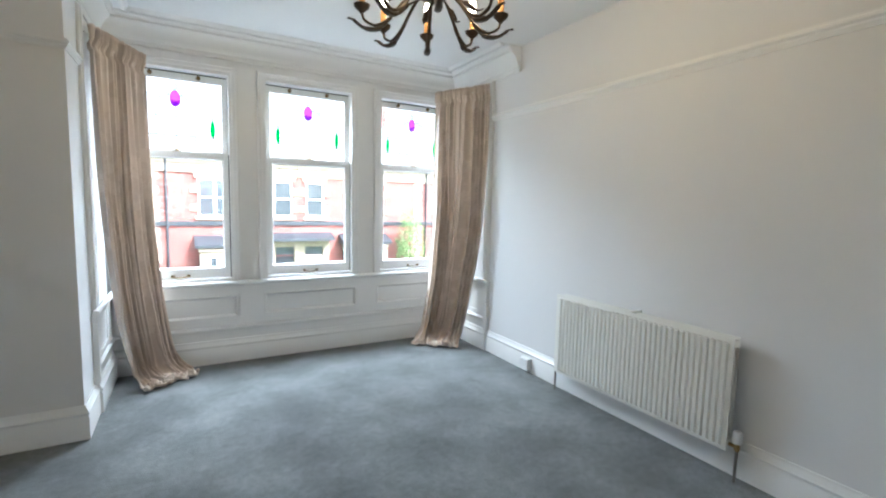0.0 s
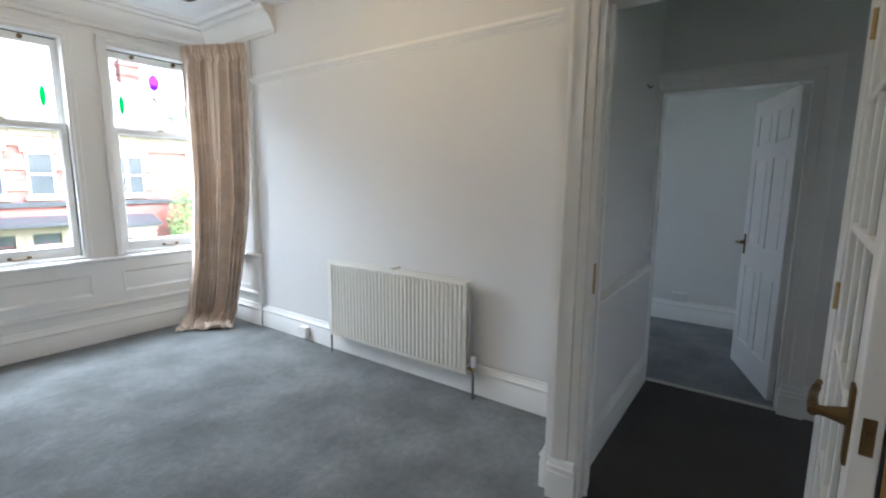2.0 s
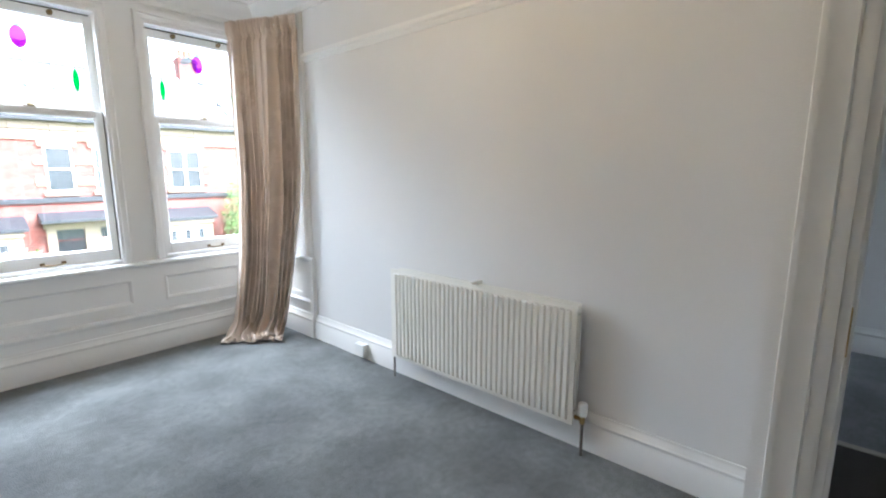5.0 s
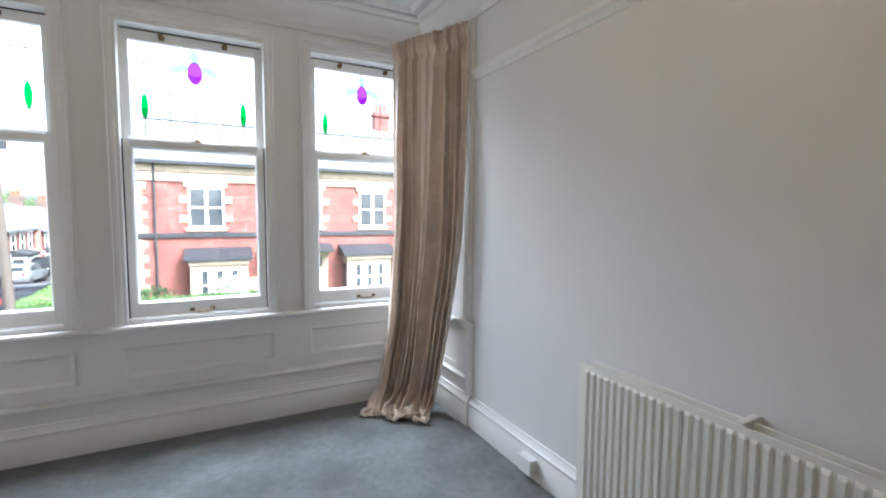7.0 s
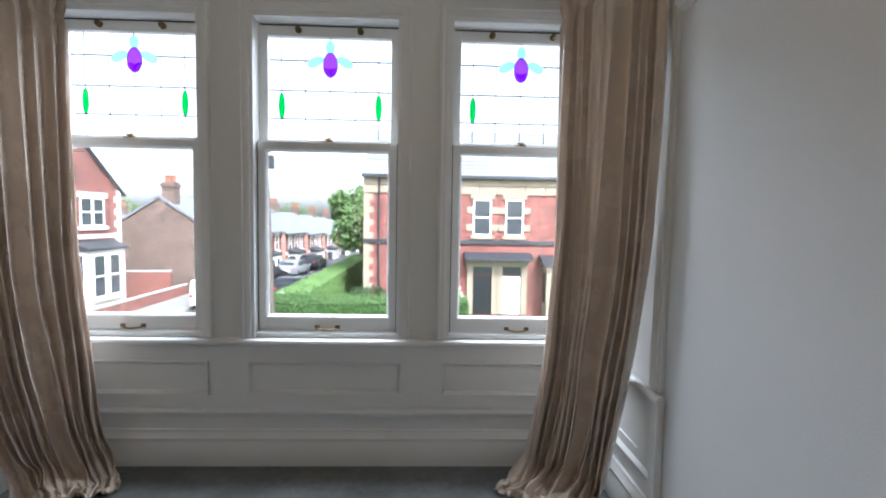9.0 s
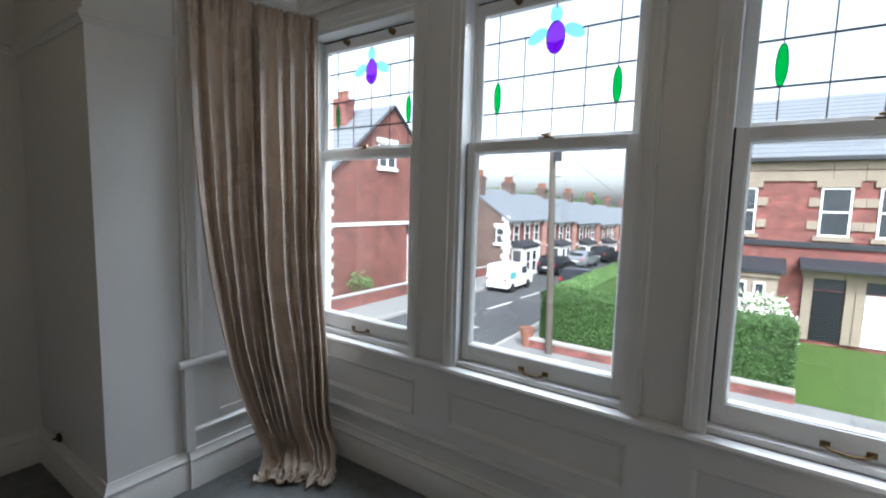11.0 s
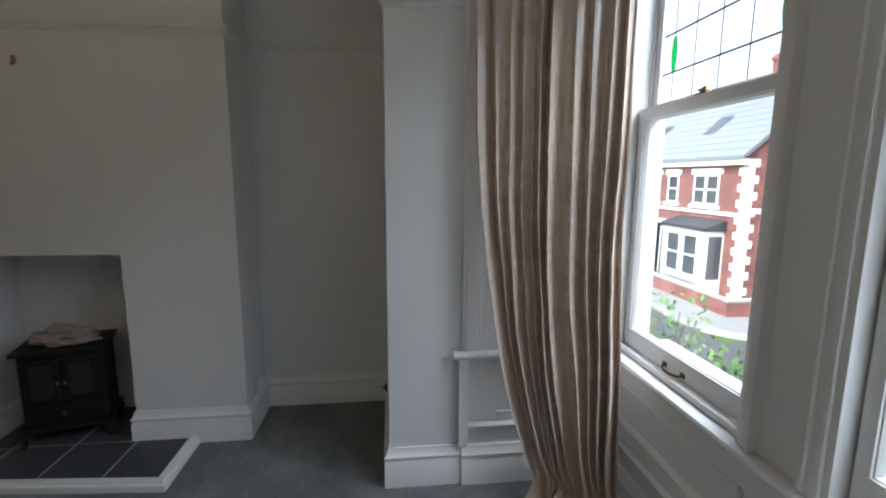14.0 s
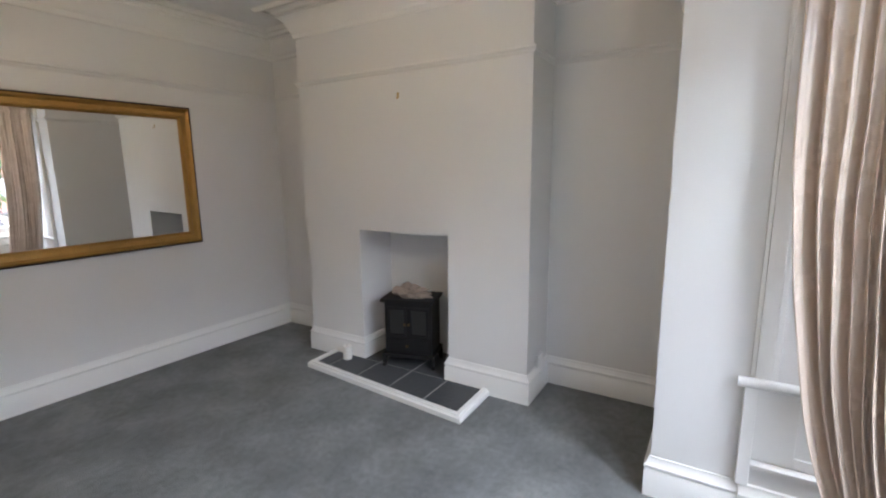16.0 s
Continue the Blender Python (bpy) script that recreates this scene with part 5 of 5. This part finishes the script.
def gable_house():
    """Stands across the side street: front to the main road, gable to the side street."""
    x1, x0, y0, y1, eave, ridge = -13.85, -24.6, 16.0, 24.9, 2.42, 6.3
    t = thing("house", pose((x0 + x1) / 2, y0, G), "red brick end house with white quoins and bay windows", "house")
    part("wall", gable_wall("x", y0, y1, eave, ridge, x0, x1), ORANGEBRICK, t)
    roof(t, x0, x1, y0, y1, eave, ridge)
    part("string_course", box(x0, x1 + 0.06, y0 - 0.06, y0 + 0.02, 0.06, 0.2), WHITESTONE, t)
    part("string_course", box(x1 - 0.02, x1 + 0.06, y0 + 0.03, y1, 0.2, 0.38), WHITESTONE, t)
    part("fascia", box(x0, x1 + 0.1, y0 - 0.2, y0 + 0.02, eave - 0.42, eave - 0.22), WHITESTONE, t)
    quoins(t, x1, y0, -1, 1, G, eave - 0.5, WHITESTONE)
    quoins(t, x1, y1, -1, -1, G, eave, WHITESTONE)
    S = lambda x, z: facing_south(x, y0, z)
    for x, w, n in ((-19.6, 0.74, 1), (-18.2, 0.78, 1), (-16.0, 1.5, 2), (-23.4, 1.5, 2)):
        house_window(t, S(x, 0.42), w, 1.22, n)
    bay(t, S(-16.1, G), 2.75, 0.8, 2.75, WHITESTONE, 2)
    canopy(t, S(-16.1, 0), 2.95, 0.9, -0.42, -0.12)
    bay(t, S(-23.2, G), 2.75, 0.8, 2.75, WHITESTONE, 2)
    canopy(t, S(-23.2, 0), 2.95, 0.9, -0.42, -0.12)
    part("lintel", box(-20.3, -17.7, y0 - 0.12, y0, -0.75, -0.4, 0.01), WHITESTONE, t)
    for x in (-20.15, -18.95, -17.75):
        part("door_pilaster", box(x - 0.13, x + 0.13, y0 - 0.1, y0 + 0.01, G, -0.76, 0.01), WHITESTONE, t)
    house_door(t, S(-19.5, G + 0.1), 0.85, 2.2, REDDOOR, WHITESTONE)
    house_door(t, S(-18.35, G + 0.1), 0.85, 2.2, BLACKDOOR, WHITESTONE)
    house_window(t, facing_east(x1, 20.0, 3.1), 1.3, 1.2, 2)
    house_window(t, facing_east(x1, 23.0, 0.75), 1.5, 1.3, 2)
    bay(t, facing_east(x1, 23.0, G), 2.5, 0.6, 3.0, WHITESTONE, 2)
    canopy(t, facing_east(x1, 23.0, 0), 2.7, 0.75, -0.2, 0.1)
    for ya, yb in ((y0 - 0.25, (y0 + y1) / 2), (y1 + 0.25, (y0 + y1) / 2)):
        part("bargeboard", tube([(x1 + 0.09, ya, eave - 0.16), (x1 + 0.09, yb, ridge - 0.06)], 0.09, 4), DARKTRIM, t, "dark bargeboard")
    chimney(t, x1 - 2.6, (y0 + y1) / 2 - 1.0, ridge - 1.2, ridge + 0.35)
    for x in (-17.6, -21.8):
        own = box(-0.4, 0.4, -0.6, 0.6, 0, 0.08, 0.02)
        own.transform(pose(x, y0 + 1.5, eave + 1.33, math.degrees(math.atan2(ridge - eave, 4.3))))
        part("roof_window", own, DARKGLASS, t, "sloping roof window")
    return t


gable_house()


def terrace_house(first):
    x1, x0, y0, y1, eave, ridge = -10.85, -16.6, 28.0, 33.6, 0.5, 2.45
    t = thing("house", pose((x0 + x1) / 2, y0, G), "brown brick terraced house with white painted bays" if first else "terraced house in brick coloured pale for haze, with white bays down the side street", "house", "" if first else "terrace down the side street")
    wl2 = gable_wall("y", x0, x1, eave, ridge, y0, y1)
    part("wall", wl2, BROWNBRICK if first else HAZEBRICK, t)
    roof(t, x0, x1, y0, y1, eave, ridge, "y")
    E = lambda y, z, d=0.0: facing_east(x1 + d, y, z)
    part("front", box(x1 - 0.02, x1 + 0.003, y0 + 0.02, y1 - 0.004, G - 1, eave - 0.1), ORANGEBRICK, t, "red brick street front")
    for y in (29.2, 30.9, 32.5):
        house_window(t, E(y, -1.1), 0.8, 1.2, 1)
    bay(t, E(29.9, G - 0.5), 2.4, 0.8, 2.5, WHITESTONE, 2)
    canopy(t, E(29.9, 0), 2.6, 0.9, -1.2, -0.9)
    part("white_front", box(x1 - 0.02, x1 + 0.05, y0 + 0.05, 31.4, -1.35, -1.15), WHITESTONE, t)
    house_door(t, E(32.4, G - 0.4), 0.95, 2.1, UPVC, WHITESTONE)
    if first:
        quoins(t, x1, y0, -1, 1, G, eave, WHITESTONE)
        house_window(t, facing_south(-11.35, y0, -1.05), 0.6, 1.0, 1)
        chimney(t, -13.25, y0 + 0.35, ridge - 0.5, ridge + 0.75, 0.7, 0.6, BROWNBRICK)
    chimney(t, -13.6, y1 - 0.2, ridge - 0.4, ridge + 0.6, 0.8, 0.6, BROWNBRICK)
    return t


terrace_house(True)
th = terrace_house(False)
b = th.matrix_basis.translation.copy()
for k in range(1, 7):
    m = pose(b.x + 0.35 * k, b.y + 5.62 * k, b.z - 0.22 * k)
    if k == 1:
        th.matrix_basis = m
    else:
        copy_thing(th, m)
copy_thing(th, pose(b.x - 14.6, b.y + 13.5, b.z - 0.9))
copy_thing(th, pose(b.x - 14.6, b.y + 19.2, b.z - 0.9))


def garden_wall(points, z1, material, label):
    t = thing("garden_wall", pose(points[0][0], points[0][1], G), label, "wall")
    part("brickwork", sweep(points, [(0, G - 0.6), (0, z1), (0.22, z1), (0.22, G - 0.6)]), material, t)
    part("coping", sweep(points, [(-0.03, z1 + 0.002), (-0.03, z1 + 0.07), (0.11, z1 + 0.11), (0.25, z1 + 0.07), (0.25, z1 + 0.002)]), KERB, t, "stone coping")


garden_wall([(-12.3, 26.6), (-17.5, 26.0)], -1.75, ORANGEBRICK, "red brick boundary wall beside the end house")
garden_wall([(-12.2, 27.5), (-12.2, 14.4), (-30, 14.4)], -2.6, ORANGEBRICK, "low brick garden wall with stone coping")
garden_wall([(2.9, 15.85), (-3.7, 15.85), (-3.7, 40)], -2.85, REDBRICK, "low brick wall under the hedge")


def leaf_cloud(bm, pick, n, size, rnd):
    """n small leaves at the places that pick() gives, each turned its own way."""
    for _ in range(n):
        c = Vector(pick())
        a = Vector((rnd.uniform(-1, 1), rnd.uniform(-1, 1), rnd.uniform(-1, 1))).normalized()
        b2 = a.orthogonal().normalized()
        w = size * rnd.uniform(0.6, 1.3)
        q = [c - a * w, c - b2 * w * 0.45, c + a * w, c + b2 * w * 0.45]
        bm.faces.new([bm.verts.new(p) for p in q])


def hedge(name, x0, x1, y0, y1, z0, z1, n, seed, label, material=None):
    rnd = random.Random(seed)
    bm = bmesh.new()
    core = box(x0 + 0.1, x1 - 0.1, y0 + 0.1, y1 - 0.1, z0, z1 - 0.1)
    join(bm, core)
    def pick():
        x, y, z = rnd.uniform(x0, x1), rnd.uniform(y0, y1), rnd.uniform(z0, z1)
        k = rnd.random()
        e = rnd.gauss(0, 0.022)
        if k < 0.35:
            y = y0 + e
        elif k < 0.55:
            x = (x0 if rnd.random() < 0.6 else x1) + e
        elif k < 0.9:
            z = z1 + e + 0.06 * noise.noise((x * 1.3, y * 1.3, seed))
        else:
            y = y1 + e
        return x, y, z
    leaf_cloud(bm, pick, n * 2, 0.045, rnd)
    return tagged(finish(name, bm, material or LEAVES), label, "hedge", kind="stuff")


hedge("hedge", -3.65, 2.85, 15.95, 17.1, -2.9, -1.3, 9000, 1, "clipped bright green privet hedge on a brick wall")
hedge("hedge", -3.65, -2.6, 17.1, 34.0, -2.9, -1.25, 9000, 2, "clipped green hedge along the side street", LIGHTLEAVES)


def bush(name, x, y, z0, r, h, n, seed, material, label, size=0.08, bloom=0):
    rnd = random.Random(seed)
    t = thing(name, pose(x, y, z0), label, "bush")
    def pick():
        while True:
            p = Vector((rnd.uniform(-1, 1), rnd.uniform(-1, 1), rnd.uniform(-1, 1)))
            if 0.35 < p.length < 1 + 0.35 * noise.noise(p * 2.2 + Vector((seed, 0, 0))):
                return x + p.x * r, y + p.y * r, z0 + h * 0.52 + p.z * h * 0.48
    for k in range(6):
        a = 2 * math.pi * k / 6
        st = curve([(x, y, z0), (x + r * 0.25 * math.cos(a), y + r * 0.25 * math.sin(a), z0 + h * 0.4), (x + r * 0.6 * math.cos(a), y + r * 0.6 * math.sin(a), z0 + h * 0.8)], 4)
        part("stem", tube(st, [0.04 * (1 - 0.09 * i) for i in range(len(st))], 6), BARK, t)
    bm = bmesh.new()
    leaf_cloud(bm, pick, n, size, rnd)
    part("crown", bm, material, t)
    if bloom:
        bm = bmesh.new()
        leaf_cloud(bm, pick, bloom, size * 1.3, rnd)
        part("blossom", bm, BLOOM, t, "white blossom")
    return t


bush("bush", 2.1, 19.4, G, 1.0, 2.1, 1500, 3, LIGHTLEAVES, "garden bush covered in white blossom", 0.09, 1600)
bush("bush", 10.4, 21.9, G, 0.8, 4.3, 1700, 7, LIGHTLEAVES, "tall leafy climber against the brick front", 0.09)
bush("bush", -0.8, 19.2, G, 1.1, 1.9, 2500, 4, DARKLEAVES, "dark evergreen garden bush")
bush("bush", -4.0, 7.7, G, 0.9, 2.25, 900, 5, LIGHTLEAVES, "leafy light green shrub below the window", 0.07)
bush("bush", -5.9, 8.0, G, 0.8, 2.75, 420, 6, LIGHTLEAVES, "tall light green shrub below the window", 0.07)
for k, (x, y) in enumerate(((-10.4, 30.3), (-10.1, 34.5), (-9.8, 39.5), (-9.6, 44.0), (-13.4, 18.0))):
    bush("bush", x - 0.6, y, G, 0.8, 1.25, 700, 20 + k, LIGHTLEAVES, "green bush in a front garden")


def tree(x, y, z0, h, r, seed):
    rnd = random.Random(seed)
    t = thing("tree", pose(x, y, z0), "broad leafy green tree beyond the houses", "tree", "trees beyond the houses")
    tr = curve([(x, y, z0), (x + 0.2, y, z0 + h * 0.3), (x, y + 0.2, z0 + h * 0.75)], 5)
    trunk = tube(tr, [0.35 * (1 - 0.07 * i) for i in range(len(tr))], 8)
    clumps = []
    for k in range(9):
        a = 2 * math.pi * k / 9 + rnd.uniform(-0.3, 0.3)
        e = Vector((x + r * 0.65 * math.cos(a), y + r * 0.65 * math.sin(a), z0 + h * rnd.uniform(0.5, 0.88)))
        join(trunk, tube(curve([tr[5], (tr[5] + e) / 2 + Vector((0, 0, 0.5)), e], 4), [0.12] * 4 + [0.07] * 4 + [0.03], 6))
        clumps.append((e, r * rnd.uniform(0.35, 0.55)))
    clumps.append((Vector((x, y, z0 + h * 0.88)), r * 0.5))
    part("trunk", trunk, BARK, t)
    bm = bmesh.new()
    def pick():
        c, q = rnd.choice(clumps)
        while True:
            p = Vector((rnd.uniform(-1, 1), rnd.uniform(-1, 1), rnd.uniform(-1, 1)))
            if 0.4 < p.length < 1:
                return c + p * q
    leaf_cloud(bm, pick, 3200, 0.26, rnd)
    part("crown", bm, WOODS, t)


for k, (x, y, h2, r2) in enumerate(((-4.1, 39.5, 7.9, 2.5), (-3.5, 72, 9.5, 5), (1.5, 66, 9, 4.5), (6, 75, 10, 5), (-9, 84, 9, 5), (-26, 60, 8.0, 4.5), (-31, 66, 8.5, 4.5), (-20, 75, 8.0, 4.5), (-2.5, 50, 7.5, 3.5), (-37, 60, 7.6, 4.5), (-33, 66, 8.2, 4.8), (-45, 64, 7.8, 5), (-29, 57, 6.8, 4), (-54, 66, 8, 5.5), (-25, 68, 7.5, 5))):
    tree(x, y, G - 1, h2 * (0.8 if x < -19 else 1), r2, 40 + k)


def telegraph_pole():
    t = thing("telegraph_pole", pose(-3.12, 15.45, G), "weathered wooden telegraph pole with a junction box", "telegraph pole")
    part("pole", tube([(-3.12, 15.45, G - 0.5), (-3.22, 15.45, 0), (-3.34, 15.45, 3.4)], [0.11, 0.1, 0.085], 14), POLEWOOD, t, smooth=True)
    part("junction_box", box(-3.22, -3.06, 15.33, 15.51, 2.75, 3.15, 0.02), DARKTRIM, t, "dark junction box")
    for k in range(7):
        z = 0.2 + 0.42 * k
        sx = 1 if k % 2 else -1
        part("step_iron", tube([(-3.25, 15.45, z), (-3.25 + sx * 0.22, 15.45, z)], 0.012, 6), DARKTRIM, t)
    part("cap", lathe([(0.11, 0), (0.11, 0.03), (0.02, 0.08)], pose(-3.34, 15.45, 3.4), 12), DARKTRIM, t)
    for k, e in enumerate(((-30, 20, 4.5), (-14, 31, 3.0), (14, 24, 4.6), (-9, 60, 1.5))):
        a, b2 = Vector((-3.34, 15.45, 3.3)), Vector(e)
        mid = (a + b2) / 2 - Vector((0, 0, 0.5))
        part("wire", tube(curve([a, mid, b2], 8), 0.008, 5), DARKTRIM, t)


telegraph_pole()


def wheel(parent, x, y, r, s2):
    m = Matrix(((0, 0, s2, x), (0, 1, 0, y), (1, 0, 0, r), (0, 0, 0, 1)))
    w = part("wheel", lathe([(r * 0.6, 0), (r * 0.94, 0), (r, 0.03), (r, 0.16), (r * 0.94, 0.19), (r * 0.62, 0.19)], m, 20), RUBBER, parent, "black tyre", True)
    part("rim", lathe([(r * 0.61, 0.05), (r * 0.61, 0.185), (r * 0.5, 0.17), (r * 0.15, 0.175), (0.01, 0.18)], m, 16), CARGREY, w, smooth=True)


def vehicle(name, m, outline, cabin, half, material, label, category, r=0.31, axles=(0.8, 3.3)):
    outline, half, r, axles = [(a * 0.84, 0.05 + b * 0.84) for a, b in outline], half * 0.86, r * 0.9, [a * 0.84 for a in axles]
    cabin = [(a * 0.84, b * 0.84, 0.05 + c * 0.84, 0.05 + d * 0.84) for a, b, c, d in cabin]
    """Side outline as (along, up), drawn across the width and rounded in; cabin: side windows as (a0, a1, z0, z1)."""
    t = thing(name, m, label, category, local=True)
    bm = bmesh.new()
    rings = []
    top = max(z for _, z in outline)
    for x, k in ((-half, 0.94), (-half + 0.09, 1.0), (half - 0.09, 1.0), (half, 0.94)):
        rings.append([bm.verts.new((x * (1 - 0.10 * max(0, z - 0.8) / top), 2.1 + (y - 2.1) * k, 0.25 + (z - 0.25) * (0.985 if k < 1 else 1))) for y, z in outline])
    n = len(outline)
    for a, b2 in zip(rings, rings[1:]):
        for i in range(n):
            bm.faces.new((a[i], a[(i + 1) % n], b2[(i + 1) % n], b2[i]))
    bm.faces.new(rings[0])
    bm.faces.new(rings[-1][::-1])
    part("body", bm, material, t, smooth=True)
    for a0, a1, z0, z1 in cabin:
        for s2 in (-1, 1):
            x = s2 * half * (1 - 0.10 * ((z0 + z1) / 2 - 0.8) / top)
            own = box(x - 0.012, x + 0.012, a0, a1, z0, z1, 0.008)
            part("side_window", own, DARKGLASS, t)
    for y in axles:
        for s2 in (-1, 1):
            wheel(t, s2 * (half - 0.17), y, r, s2)
    for s2 in (-1, 1):
        part("tail_lamp", box(s2 * (half - 0.16) - 0.07, s2 * (half - 0.16) + 0.07, -0.012, 0.05, 0.68, 0.86, 0.01), LAMPRED, t, "red tail lamp")
    part("number_plate", box(-0.26, 0.26, -0.02, 0.02, 0.5, 0.61), ROADPAINT, t)
    return t


VAN = [(0.0, 0.28), (0.0, 1.0), (0.06, 1.75), (0.18, 1.86), (2.6, 1.88), (2.95, 1.78), (3.55, 1.15), (4.1, 1.0), (4.22, 0.75), (4.22, 0.28)]
v = vehicle("van", pose(-9.15, 23.4, G, 0, 0, -1) @ Matrix.Scale(0.9, 4), VAN, [(2.25, 3.05, 1.1, 1.6)], 0.86, VANWHITE, "small white panel van parked by the kerb", "van")
part("side_panel", box(0.715, 0.752, 0.35, 1.1, 0.8, 1.2, 0.005), TEAL, v, "pale teal lettering panel")
part("windscreen", slab([(-0.55, 2.62), (0.55, 2.62), (0.52, 2.95), (-0.52, 2.95)], 1.15, 1.34), DARKGLASS, v)
CAR = [(0.0, 0.3), (0.0, 0.75), (0.1, 0.95), (0.45, 1.38), (0.8, 1.47), (1.9, 1.46), (2.75, 1.0), (3.7, 0.86), (4.0, 0.7), (4.05, 0.3)]
for k, (x, y, mt, lb) in enumerate(((-9.2, 30.5, CARDARK, "dark hatchback parked in the side street"), (-8.9, 35.4, CARGREY, "silver hatchback parked in the side street"), (-8.6, 40.2, CARDARK, "dark hatchback parked in the side street"), (-5.9, 25.5, CARDARK, "dark car parked behind the hedge"))):
    c = vehicle("car", pose(x, y, G, 0, 0, -3), CAR, [(0.75, 1.5, 0.98, 1.36), (1.56, 2.35, 0.98, 1.36)], 0.84, mt, lb, "car", axles=(0.72, 3.25))
    part("rear_window", slab([(-0.5, 0.14), (0.5, 0.14), (0.47, 0.36), (-0.47, 0.36)], 0.95, 1.15), DARKGLASS, c)
pot = thing("plant_pot", pose(-4.0, 15.75, G + 0.1), "terracotta pot beside the hedge", "plant pot", local=True)
part("pot", lathe([(0.16, 0), (0.22, 0.5), (0.25, 0.52), (0.25, 0.6), (0.2, 0.6), (0.18, 0.5)], None, 16), CLAY, pot, smooth=True)
part("soil", lathe([(0.18, 0.5), (0.18, 0.54)], None, 12), BARK, pot)
